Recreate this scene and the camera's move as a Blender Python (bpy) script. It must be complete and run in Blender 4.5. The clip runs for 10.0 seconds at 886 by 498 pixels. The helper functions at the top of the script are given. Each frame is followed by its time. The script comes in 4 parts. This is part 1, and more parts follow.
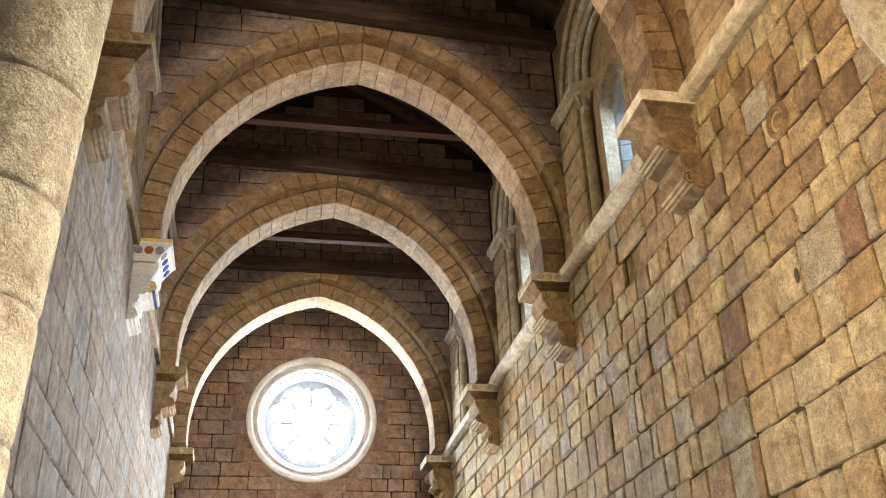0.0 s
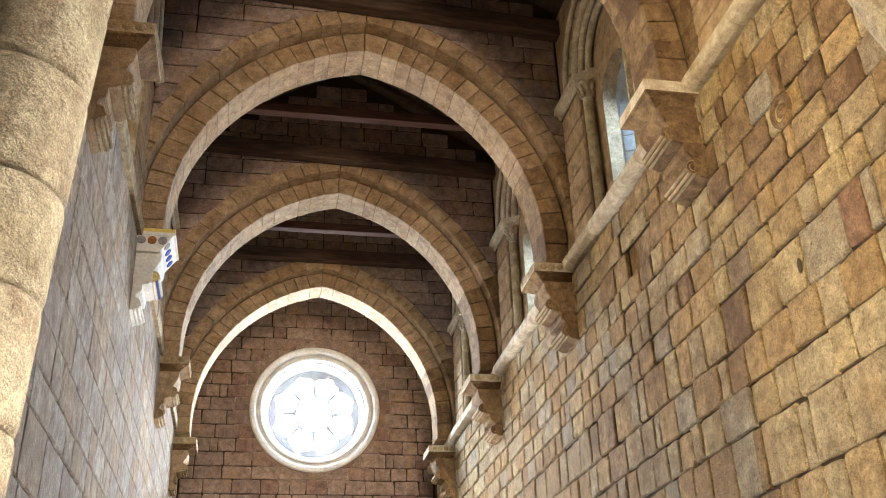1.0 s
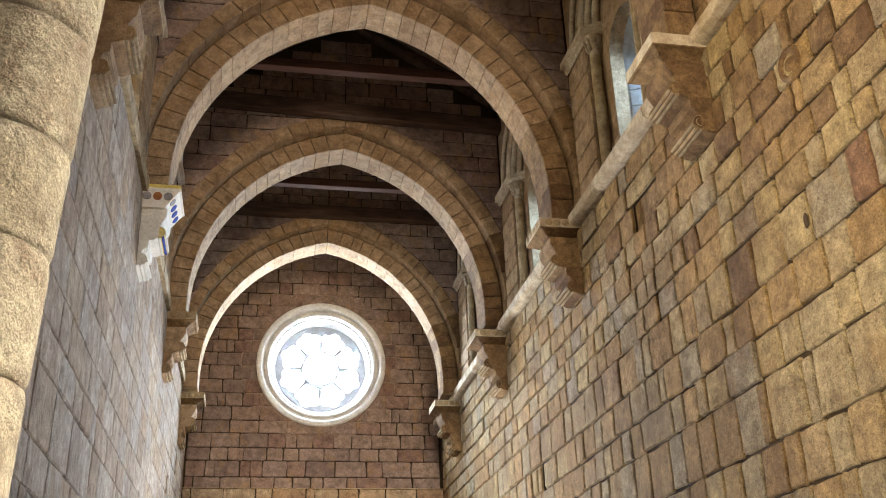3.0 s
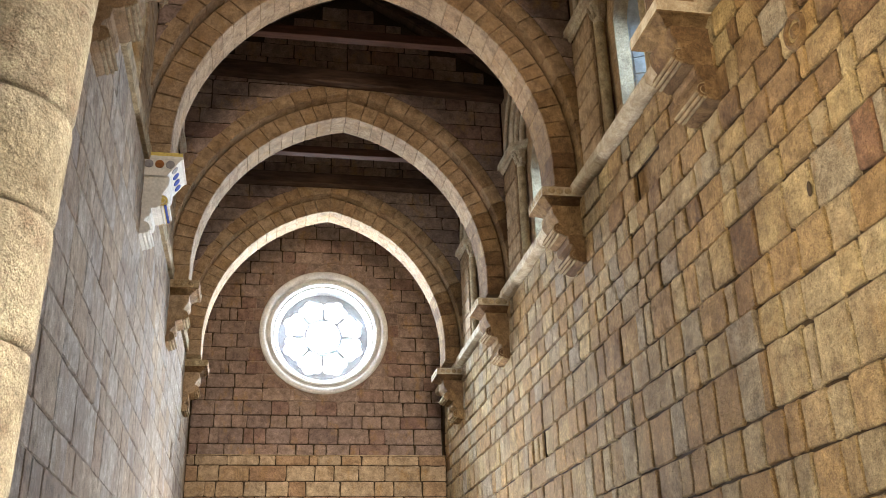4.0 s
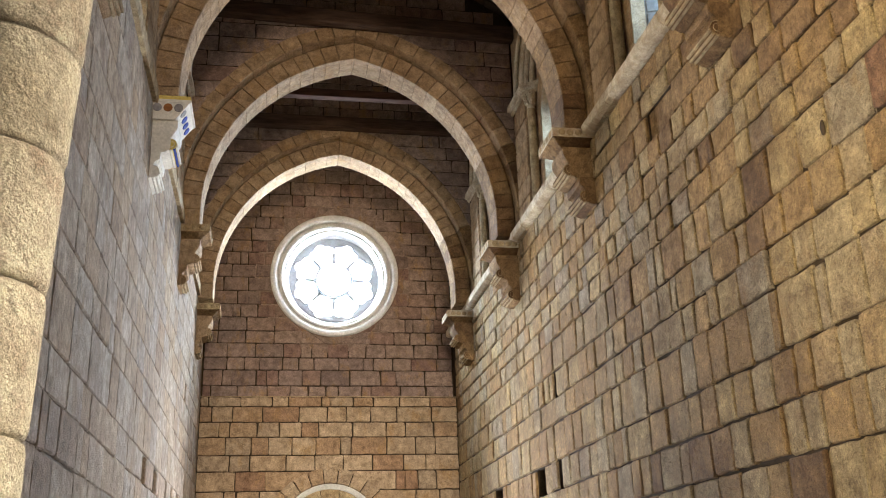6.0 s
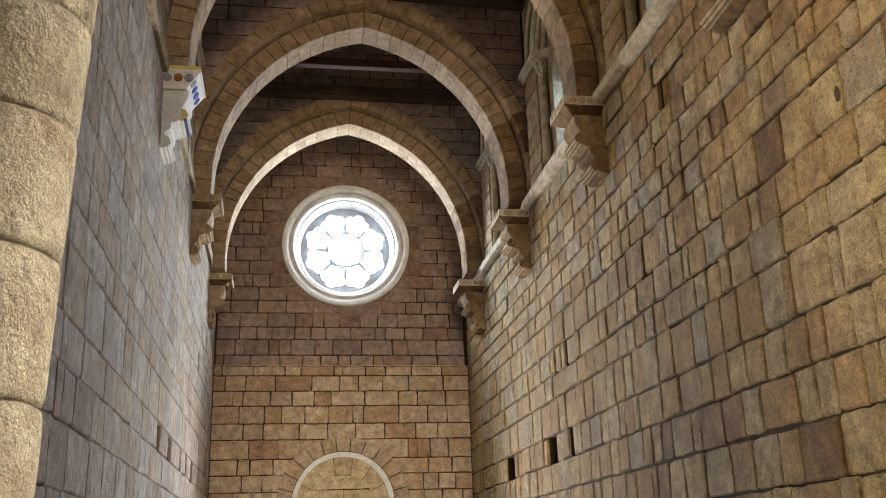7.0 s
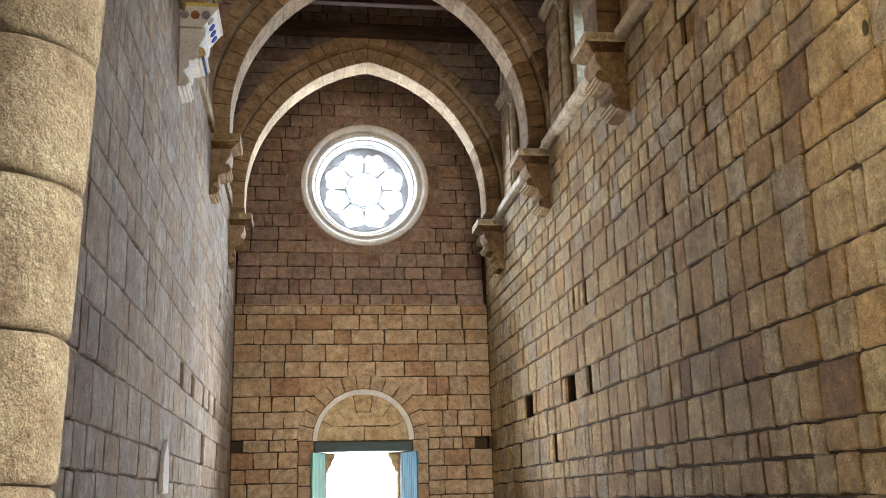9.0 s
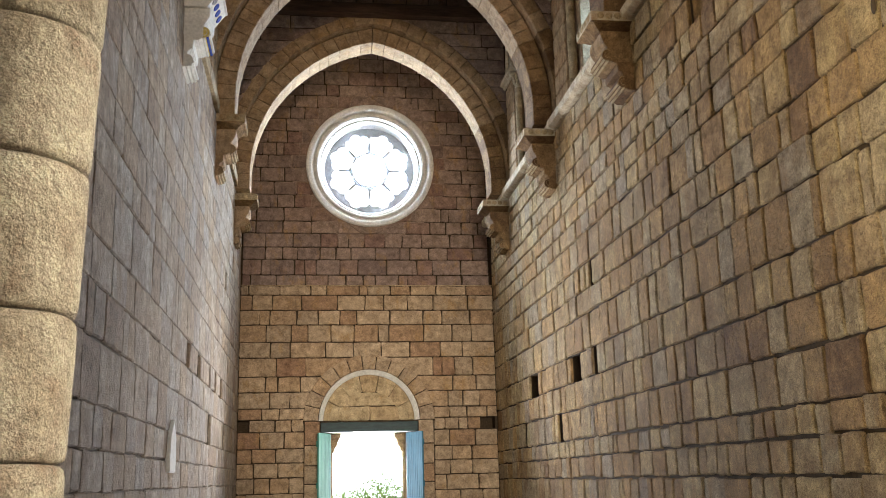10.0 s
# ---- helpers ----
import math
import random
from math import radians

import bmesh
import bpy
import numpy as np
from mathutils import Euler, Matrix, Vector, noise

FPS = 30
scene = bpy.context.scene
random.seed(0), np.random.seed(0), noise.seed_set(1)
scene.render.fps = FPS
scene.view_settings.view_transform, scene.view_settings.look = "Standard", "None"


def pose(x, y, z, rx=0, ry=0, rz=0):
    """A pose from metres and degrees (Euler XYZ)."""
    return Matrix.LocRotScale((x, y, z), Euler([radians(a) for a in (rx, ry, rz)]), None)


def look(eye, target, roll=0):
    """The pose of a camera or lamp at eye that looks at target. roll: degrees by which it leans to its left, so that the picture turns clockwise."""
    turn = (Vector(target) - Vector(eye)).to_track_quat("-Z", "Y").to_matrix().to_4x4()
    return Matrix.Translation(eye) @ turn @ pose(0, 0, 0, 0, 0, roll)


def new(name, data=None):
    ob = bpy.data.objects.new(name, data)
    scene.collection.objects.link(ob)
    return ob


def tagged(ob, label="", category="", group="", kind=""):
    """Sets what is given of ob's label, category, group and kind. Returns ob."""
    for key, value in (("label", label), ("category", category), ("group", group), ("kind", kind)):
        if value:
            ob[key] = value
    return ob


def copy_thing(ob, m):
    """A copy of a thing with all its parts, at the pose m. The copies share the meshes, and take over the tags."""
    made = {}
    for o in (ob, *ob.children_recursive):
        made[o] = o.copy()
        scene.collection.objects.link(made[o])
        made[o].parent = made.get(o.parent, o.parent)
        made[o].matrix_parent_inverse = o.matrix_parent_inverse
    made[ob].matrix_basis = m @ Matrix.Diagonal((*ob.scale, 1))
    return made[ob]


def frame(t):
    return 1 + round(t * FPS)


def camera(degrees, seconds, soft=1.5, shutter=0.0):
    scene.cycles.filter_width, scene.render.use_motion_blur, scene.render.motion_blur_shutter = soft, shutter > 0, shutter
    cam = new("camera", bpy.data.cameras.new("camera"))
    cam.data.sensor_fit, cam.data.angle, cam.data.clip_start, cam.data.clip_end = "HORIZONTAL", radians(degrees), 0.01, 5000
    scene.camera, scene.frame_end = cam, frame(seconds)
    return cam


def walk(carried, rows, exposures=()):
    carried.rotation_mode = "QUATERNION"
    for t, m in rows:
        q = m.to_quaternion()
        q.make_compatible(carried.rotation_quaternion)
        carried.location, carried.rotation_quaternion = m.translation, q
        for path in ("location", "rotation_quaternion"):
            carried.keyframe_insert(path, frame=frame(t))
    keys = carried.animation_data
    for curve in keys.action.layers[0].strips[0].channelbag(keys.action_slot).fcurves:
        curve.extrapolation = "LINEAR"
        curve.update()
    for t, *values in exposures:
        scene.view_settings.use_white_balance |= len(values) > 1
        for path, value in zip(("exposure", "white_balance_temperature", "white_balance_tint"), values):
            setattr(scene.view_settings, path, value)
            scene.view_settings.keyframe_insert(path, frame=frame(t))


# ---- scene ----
cam = camera(49.244, 10.0, soft=0.6)
PATH = [
    (0, pose(-1.4526, 0.0000, 1.6000, 118.004, 1.958, -10.846)),
    (0.5, pose(-1.4527, 0.0001, 1.5991, 117.784, 1.901, -10.781)),
    (1, pose(-1.4530, 0.0003, 1.5977, 117.440, 1.869, -10.706)),
    (1.5, pose(-1.4532, 0.0005, 1.5962, 117.087, 1.906, -10.672)),
    (2, pose(-1.4536, 0.0009, 1.5942, 116.610, 1.887, -10.590)),
    (2.5, pose(-1.4543, 0.0016, 1.5906, 115.786, 1.835, -10.479)),
    (4, pose(-1.4570, 0.0052, 1.5784, 113.031, 1.684, -10.295)),
    (4.5, pose(-1.4580, 0.0067, 1.5744, 112.168, 1.698, -10.241)),
    (5, pose(-1.4589, 0.0082, 1.5708, 111.415, 1.681, -10.124)),
    (5.5, pose(-1.4600, 0.0099, 1.5669, 110.584, 1.707, -9.926)),
    (7, pose(-1.4637, 0.0165, 1.5538, 107.937, 1.748, -8.961)),
    (7.5, pose(-1.4650, 0.0190, 1.5495, 107.084, 1.631, -8.619)),
    (8, pose(-1.4663, 0.0214, 1.5454, 106.287, 1.533, -8.359)),
    (8.5, pose(-1.4677, 0.0242, 1.5410, 105.446, 1.491, -8.139)),
    (9, pose(-1.4695, 0.0277, 1.5356, 104.438, 1.454, -7.892)),
    (9.5, pose(-1.4708, 0.0304, 1.5317, 103.711, 1.424, -7.665)),
    (10, pose(-1.4715, 0.0319, 1.5296, 103.316, 1.418, -7.581)),
]
EXPOSURE = 0.6
walk(cam, PATH, [(t, EXPOSURE + e) for t, e in ((0.0, 0.36), (1.0, 0.30), (2.0, 0.03), (2.5, 0.01), (4.0, 0.03), (5.0, 0.01), (5.5, 0.0), (7.0, -0.51), (7.5, -0.53), (8.5, -0.46), (10.0, -0.44))])

# ---- plan, in metres: x across the nave, y along it, z up ----
HALF = 3.3                                  # inner faces of the side walls
WEST = 24.97                                # inner face of the end wall below its ledge
ROSE_Y = 25.42                              # upper end wall, set back above the ledge
LEDGE = 6.48
STRING = 8.18                               # string course under the windows
EAVES = 13.0
ARCHES = (8.315, 12.998, 17.768, 22.466)    # front of the inner order of each diaphragm arch
NAVE_Y = 4.3                                # the nave walls begin here, the crossing lies before them

# ---- world, sun and large lights ----
world = bpy.data.worlds.new("sky")
scene.world = world
world.use_nodes = True
wn = world.node_tree.nodes
sky = wn.new("ShaderNodeTexSky")
sky.sky_type, sky.sun_disc = "NISHITA", False
sky.sun_elevation, sky.sun_rotation = radians(52), radians(8)
wn["Background"].inputs["Strength"].default_value = 0.15
world.node_tree.links.new(sky.outputs["Color"], wn["Background"].inputs["Color"])


def lamp(name, kind, m, energy, colour, **kw):
    data = bpy.data.lights.new(name, kind)
    data.energy, data.color = energy, colour
    for k, v in kw.items():
        if k == "size":
            data.shape, data.size, data.size_y = "RECTANGLE", v[0], v[1]
        elif k == "angle":
            data.angle = radians(v)
        elif k == "disk":
            data.shape, data.size = "DISK", v
        elif k == "spread":
            data.spread = radians(v)
    ob = new(name, data)
    ob.matrix_world = m
    return ob


WARM, COOL = (1.0, 0.88, 0.66), (0.42, 0.67, 1.0)
lamp("sun", "SUN", look((-2.4, 40, 36), (0.2, 20, 9.0)), 5.0, (1.0, 0.95, 0.86), angle=0.5)
lamp("rose_daylight", "AREA", look((0.1, ROSE_Y + 0.75, 9.95), (-0.6, 17, 7.0)), 1400, (0.72, 0.85, 1.0), disk=2.4, spread=165)
lamp("door_daylight", "AREA", look((0.0, WEST + 1.3, 1.4), (0, 10, 8.5)), 640, (0.98, 0.97, 1.0), size=(1.5, 2.3), spread=80)
WIN_Y = [a - 2.1 for a in ARCHES]
# south lamps are added fill, graded bay by bay for the north wall
SOUTH = ((85, (1.0, 0.82, 0.54)), (58, WARM), (55, (0.88, 0.92, 1.0)), (80, (0.70, 0.83, 1.0)))
NORTH = ((66, (0.58, 0.78, 1.0)), (72, COOL), (76, COOL), (84, COOL))
for wy, (power, tint), (cold, pale) in zip(WIN_Y, SOUTH, NORTH):
    lamp("north_window_daylight", "AREA", look((4.52, wy, 9.7), (-2.5, wy - (2.4 if wy < 8 else 0), 5.6)), cold, pale, size=(0.34, 1.7), spread=125)
    lamp("south_window_sunlight", "AREA", look((-4.52, wy, 9.7), (2.0, wy, 7.4)), power, tint, size=(0.34, 1.7), spread=95)
# fill lamps added in unseen openings of the crossing, behind and beside the camera
lamp("apse_window_light", "AREA", look((0.6, -6.7, 3.2), (0.4, 25, 3.0)), 122, (1.0, 0.90, 0.79), size=(2.4, 3.4), spread=24)
lamp("transept_window_light", "AREA", look((7.7, 3.25, 5.5), (-2.4, 3.3, 1.8)), 128, (1.0, 0.93, 0.79), size=(1.5, 3.6), spread=38)
lamp("chapel_window_light", "AREA", look((-7.7, -3.2, 2.8), (3.3, 6.4, 4.9)), 145, (1.0, 0.855, 0.61), size=(2.2, 3.2), spread=43)
lamp("apse_upper_window_light", "AREA", look((1.2, -6.7, 7.6), (0.2, 14, 10.4)), 80, (1.0, 0.81, 0.63), size=(1.6, 2.6), spread=42)

# ---- materials ----


def material(name):
    m = bpy.data.materials.new(name)
    m.use_nodes = True
    nt = m.node_tree
    return m, nt, nt.nodes["Principled BSDF"]


def node(nt, kind, values=(), **props):
    n = nt.nodes.new(kind)
    if "operation" in props:
        n.operation = props["operation"]
    if "data_type" in props:
        n.data_type, n.blend_type = props["data_type"], props["blend_type"]
    for k, v in values:
        n.inputs[k].default_value = v
    return n


def ramp(nt, stops, source):
    r = node(nt, "ShaderNodeValToRGB")
    while len(r.color_ramp.elements) < len(stops):
        r.color_ramp.elements.new(0.5)
    for e, (at, c) in zip(r.color_ramp.elements, stops):
        e.position, e.color = at, (*c, 1)
    nt.links.new(source, r.inputs[0])
    return r.outputs[0]


def mixed(nt, mode, fac, a, b):
    n = node(nt, "ShaderNodeMix", data_type="RGBA", blend_type=mode)
    for sock, v in ((n.inputs[0], fac), (n.inputs[6], a), (n.inputs[7], b)):
        if isinstance(v, (int, float)):
            sock.default_value = v
        elif isinstance(v, tuple):
            sock.default_value = (*v, 1)
        else:
            nt.links.new(v, sock)
    return n.outputs[2]


def noise_of(nt, scale, detail=4.0, rough=0.55, stretch=None, offset=None):
    geo = node(nt, "ShaderNodeNewGeometry")
    src = geo.outputs["Position"]
    if stretch:
        v = node(nt, "ShaderNodeVectorMath", operation="MULTIPLY")
        v.inputs[1].default_value = stretch
        nt.links.new(src, v.inputs[0])
        src = v.outputs[0]
    if offset is not None:
        v = node(nt, "ShaderNodeVectorMath", operation="ADD")
        nt.links.new(src, v.inputs[0])
        nt.links.new(offset, v.inputs[1])
        src = v.outputs[0]
    n = node(nt, "ShaderNodeTexNoise", (("Scale", scale), ("Detail", detail), ("Roughness", rough)))
    nt.links.new(src, n.inputs["Vector"])
    return n.outputs[0]


def bump(nt, bsdf, layers):
    last = None
    for height, strength, dist in layers:
        b = node(nt, "ShaderNodeBump", (("Strength", strength), ("Distance", dist)))
        nt.links.new(height, b.inputs["Height"])
        if last is not None:
            nt.links.new(last, b.inputs["Normal"])
        last = b.outputs[0]
    nt.links.new(last, bsdf.inputs["Normal"])


def own_random(nt):
    """A number for each stone, whether it is an object or one island of a joined mesh."""
    info, geo = node(nt, "ShaderNodeObjectInfo"), node(nt, "ShaderNodeNewGeometry")
    add = node(nt, "ShaderNodeMath", operation="ADD")
    nt.links.new(info.outputs["Random"], add.inputs[0])
    nt.links.new(geo.outputs["Random Per Island"], add.inputs[1])
    fr = node(nt, "ShaderNodeMath", operation="FRACT")
    nt.links.new(add.outputs[0], fr.inputs[0])
    return fr.outputs[0]


def granite(name, tones, stain=(0.13, 0.075, 0.035), stain_at=0.60, grain=1.0, rough=1.0, rusty=(0.36, 0.225, 0.095), patches=0.0):
    m, nt, b = material(name)
    rnd = own_random(nt)
    base = ramp(nt, tones, rnd)
    off = node(nt, "ShaderNodeMath", operation="MULTIPLY")
    off.inputs[1].default_value = 37.0
    nt.links.new(rnd, off.inputs[0])
    mott = noise_of(nt, 5.5, 6, 0.68, offset=off.outputs[0])
    pits = noise_of(nt, 38, 3, 0.7)
    base = mixed(nt, "MULTIPLY", 0.55 if grain > 1.1 else 0.25 * grain, base, ramp(nt, ((0.34, (0.26, 0.21, 0.16)), (0.48, (1, 1, 1))), pits))
    base = mixed(nt, "OVERLAY", 0.68, base, ramp(nt, ((0.3, (0.16, 0.13, 0.09)), (0.72, (0.80, 0.78, 0.74))), mott))
    st = ramp(nt, ((stain_at, (0, 0, 0)), (stain_at + 0.16, (0.75, 0.75, 0.75))), noise_of(nt, 1.1, 6, 0.65, offset=off.outputs[0]))
    base = mixed(nt, "MIX", st, base, stain)
    rust = ramp(nt, ((0.54, (0, 0, 0)), (0.68, (0.65, 0.65, 0.65))), noise_of(nt, 2.4, 5, 0.7, stretch=(1, 1, 0.6)))
    base = mixed(nt, "MIX", rust, base, rusty)
    if patches:
        blot = ramp(nt, ((0.50, (0, 0, 0)), (0.64, (patches, patches, patches))), noise_of(nt, 0.85, 7, 0.68))
        base = mixed(nt, "MIX", blot, base, tuple(c * 1.25 for c in stain))
    wash = ramp(nt, ((0.35, (0.82, 0.80, 0.79)), (0.68, (1.10, 1.08, 1.04))), noise_of(nt, 0.45, 3, 0.5))
    base = mixed(nt, "MULTIPLY", 0.8, base, wash)
    coarse = noise_of(nt, 17, 6, 0.8, offset=off.outputs[0])
    base = mixed(nt, "OVERLAY", 0.28 * grain, base, ramp(nt, ((0.34, (0.14, 0.12, 0.10)), (0.5, (0.5, 0.5, 0.5)), (0.66, (0.82, 0.80, 0.76))), coarse))
    speck = noise_of(nt, 130, 3, 0.75)
    base = mixed(nt, "OVERLAY", 0.5 * grain, base, ramp(nt, ((0.34, (0.05, 0.045, 0.04)), (0.5, (0.5, 0.5, 0.5)), (0.66, (0.92, 0.90, 0.86))), speck))
    nt.links.new(base, b.inputs["Base Color"])
    b.inputs["Roughness"].default_value = 0.92
    b.inputs["Specular IOR Level"].default_value = 0.25
    bump(nt, b, ((noise_of(nt, 7, 5, 0.6), 0.6, 0.025 * rough), (speck, 0.6, 0.006 * rough), (noise_of(nt, 30, 5, 0.7), 0.9, 0.020 * rough)))
    return m


TONES = ((0.0, (0.36, 0.31, 0.24)), (0.16, (0.45, 0.37, 0.235)), (0.36, (0.49, 0.38, 0.20)), (0.48, (0.40, 0.285, 0.145)), (0.58, (0.42, 0.345, 0.225)),
         (0.70, (0.47, 0.325, 0.155)), (0.86, (0.37, 0.25, 0.12)), (0.94, (0.40, 0.265, 0.12)), (0.985, (0.28, 0.175, 0.085)), (1.0, (0.42, 0.355, 0.265)))
GREY = ((0.0, (0.37, 0.335, 0.30)), (0.35, (0.44, 0.385, 0.325)), (0.6, (0.40, 0.335, 0.265)), (0.85, (0.39, 0.305, 0.22)), (1.0, (0.31, 0.24, 0.185)))
DRESSED = ((0.0, (0.42, 0.345, 0.225)), (0.5, (0.47, 0.39, 0.255)), (1.0, (0.42, 0.325, 0.20)))
# upper end wall's shade and its bluish veil are partly in these tones
BROWN = ((0.0, (0.225, 0.172, 0.16)), (0.35, (0.30, 0.235, 0.215)), (0.7, (0.33, 0.255, 0.22)), (1.0, (0.24, 0.158, 0.138)))
M_WALL = granite("warm_granite", TONES, stain=(0.15, 0.088, 0.042), stain_at=0.57, grain=1.25, rough=3.0, patches=0.62)
M_WALL_L = granite("grey_granite", GREY, stain=(0.20, 0.145, 0.11), stain_at=0.52, grain=1.05, rough=1.5, rusty=(0.30, 0.215, 0.14), patches=0.4)
M_END = granite("end_wall_granite", BROWN)
M_DRESS = granite("dressed_granite", DRESSED, stain_at=0.62, grain=1.0, rough=1.6, patches=0.45)
M_ARCH = granite("arch_granite", ((0.0, (0.355, 0.258, 0.165)), (0.5, (0.42, 0.315, 0.205)), (1.0, (0.34, 0.235, 0.14))), stain_at=0.62, grain=0.9, rough=1.5, patches=0.4)
# lower end wall, made lighter than M_END for the light it gets
M_LOW = granite("tan_granite", ((0.0, (0.37, 0.295, 0.215)), (0.45, (0.46, 0.365, 0.26)), (0.75, (0.41, 0.30, 0.195)), (1.0, (0.30, 0.19, 0.125))), rough=1.8, grain=1.1)
M_REDDISH = granite("reddish_granite", ((0.0, (0.20, 0.115, 0.07)), (1.0, (0.24, 0.14, 0.085))), stain=(0.10, 0.045, 0.03), stain_at=0.48, grain=1.3, rough=1.6)
M_DARK_BROWN = granite("dark_brown_granite", ((0.0, (0.20, 0.125, 0.064)), (1.0, (0.30, 0.205, 0.105))), stain=(0.085, 0.042, 0.018), stain_at=0.46, grain=1.3, rough=2.0)
M_COL = granite("column_granite", ((0.0, (0.51, 0.45, 0.345)), (1.0, (0.58, 0.515, 0.40))), stain=(0.27, 0.21, 0.14), stain_at=0.60, grain=0.75, rough=4.0, rusty=(0.47, 0.385, 0.26))


def plain(name, colour, rough=0.8, scale=20.0, vary=0.35, depth=0.01, stretch=None, metal=0.0):
    m, nt, b = material(name)
    n = noise_of(nt, scale, 5, 0.6, stretch)
    big = noise_of(nt, scale * 0.13, 4, 0.6, stretch)
    lo, hi = tuple(c * (1 - vary) for c in colour), tuple(min(1, c * (1 + vary * 0.6)) for c in colour)
    c = mixed(nt, "MULTIPLY", 0.6, ramp(nt, ((0.3, lo), (0.7, hi)), n), ramp(nt, ((0.3, (0.6, 0.6, 0.6)), (0.65, (1, 1, 1))), big))
    nt.links.new(c, b.inputs["Base Color"])
    b.inputs["Roughness"].default_value, b.inputs["Metallic"].default_value = rough, metal
    b.inputs["Specular IOR Level"].default_value = 0.15 if rough > 0.65 else 0.4
    bump(nt, b, ((n, 0.5, depth),))
    return m


M_MORTAR = plain("dark_mortar", (0.062, 0.042, 0.024), 0.95, 30, 0.4, 0.02)
M_MORTAR_GREY = plain("grey_brown_mortar", (0.22, 0.18, 0.135), 0.95, 30, 0.5, 0.02)
M_PLASTER = plain("lime_wall", (0.42, 0.36, 0.27), 0.95, 6, 0.3, 0.01)
M_FLOOR = plain("floor_granite", (0.50, 0.44, 0.36), 0.8, 12, 0.3, 0.01)
M_BEAM = plain("dark_timber", (0.085, 0.052, 0.036), 0.95, 14, 0.5, 0.02, (0.15, 1, 1))
M_BEAM_RED = plain("reddish_timber", (0.085, 0.042, 0.03), 0.95, 14, 0.4, 0.02, (0.15, 1, 1))
M_BOARD = plain("roof_board", (0.115, 0.075, 0.052), 0.8, 10, 0.5, 0.01, (1, 0.2, 1))
M_WHITE = plain("limewash_and_lit_white", (0.72, 0.70, 0.64), 0.85, 25, 0.18, 0.006)
M_YELLOW = plain("yellow_ochre_paint", (0.70, 0.55, 0.16), 0.85, 25, 0.3, 0.006)
M_BLUE = plain("blue_paint", (0.03, 0.06, 0.33), 0.8, 25, 0.3, 0.004)
M_RUST = plain("brown_paint", (0.33, 0.14, 0.05), 0.85, 25, 0.3, 0.004)
M_LILAC = plain("grey_paint", (0.30, 0.29, 0.30), 0.85, 25, 0.3, 0.004)
M_SPLAY = plain("grey_lime_splay", (0.33, 0.325, 0.31), 0.9, 14, 0.25, 0.006)
M_GREEN = plain("green_door_paint", (0.075, 0.26, 0.20), 0.8, 18, 0.25, 0.004, (1, 1, 0.15))
M_TEAL = plain("blue_green_door_paint", (0.035, 0.15, 0.235), 0.8, 18, 0.25, 0.004, (1, 1, 0.15))
M_LINTEL = plain("dark_green_beam", (0.012, 0.035, 0.035), 0.6, 18, 0.4, 0.006, (0.2, 1, 1))
# ring stone whitened: the window's glare is partly in this colour
M_ROSE = plain("pale_rose_stone", (0.78, 0.77, 0.74), 0.9, 22, 0.2, 0.008)
M_PALE = granite("pale_window_granite", ((0.0, (0.53, 0.475, 0.365)), (1.0, (0.60, 0.54, 0.43))), stain=(0.28, 0.205, 0.12), stain_at=0.56, grain=0.8, rough=1.5, rusty=(0.44, 0.33, 0.185), patches=0.45)
# bluish tint stands for the glow round the lights
M_TRACERY = plain("rose_tracery_stone", (0.42, 0.45, 0.50), 0.9, 22, 0.15, 0.006)
M_GROUND = plain("dry_grass_ground", (0.16, 0.15, 0.06), 0.95, 3, 0.5, 0.03)
M_LEAF = plain("shrub_leaf", (0.12, 0.18, 0.06), 0.6, 9, 0.4, 0.004)
ln = M_LEAF.node_tree
thin, both = node(ln, "ShaderNodeBsdfTranslucent", (("Color", (0.30, 0.42, 0.14, 1)),)), node(ln, "ShaderNodeMixShader", ((0, 0.55),))
ln.links.new(ln.nodes["Principled BSDF"].outputs[0], both.inputs[1])
ln.links.new(thin.outputs[0], both.inputs[2])
ln.links.new(both.outputs[0], ln.nodes["Material Output"].inputs["Surface"])

# ---- mesh helpers ----


def mesh_of(name, verts, faces, mats):
    me = bpy.data.meshes.new(name)
    me.from_pydata([tuple(v) for v in verts], [], faces)
    for m in mats if isinstance(mats, (list, tuple)) else (mats,):
        me.materials.append(m)
    me.update()
    return me


def part(name, bm, mat, parent=None, label=""):
    """Links a bmesh, or (verts, faces), as one mesh object under a thing or under a part."""
    if isinstance(bm, tuple):
        me = mesh_of(name, bm[0], bm[1], mat)
    else:
        me = bpy.data.meshes.new(name)
        bm.to_mesh(me)
        bm.free()
        me.materials.append(mat)
    ob = new(name, me)
    if parent is not None:
        ob.parent = parent
    if label:
        ob["label"] = label
    return ob


def smooth(ob, angle=40):
    for p in ob.data.polygons:
        p.use_smooth = True
    ob.data.set_sharp_from_angle(angle=radians(angle))
    return ob


def empty(name, place=(0, 0, 0)):
    ob = new(name)
    ob.location = place
    ob.empty_display_size = 0.2
    return ob


def box(bm, lo, hi, bevel=0.0):
    c, s = [(a + b) / 2 for a, b in zip(lo, hi)], [abs(b - a) for a, b in zip(lo, hi)]
    r = bmesh.ops.create_cube(bm, size=1, matrix=Matrix.Translation(c) @ Matrix.Diagonal((*s, 1)))
    if bevel:
        es = list({e for v in r["verts"] for e in v.link_edges})
        bmesh.ops.bevel(bm, geom=es, offset=bevel, segments=2, affect="EDGES", profile=0.6)
    return bm


def boxes(*args, bevel=0.0):
    bm = bmesh.new()
    for lo, hi in args:
        box(bm, lo, hi, bevel)
    return bm


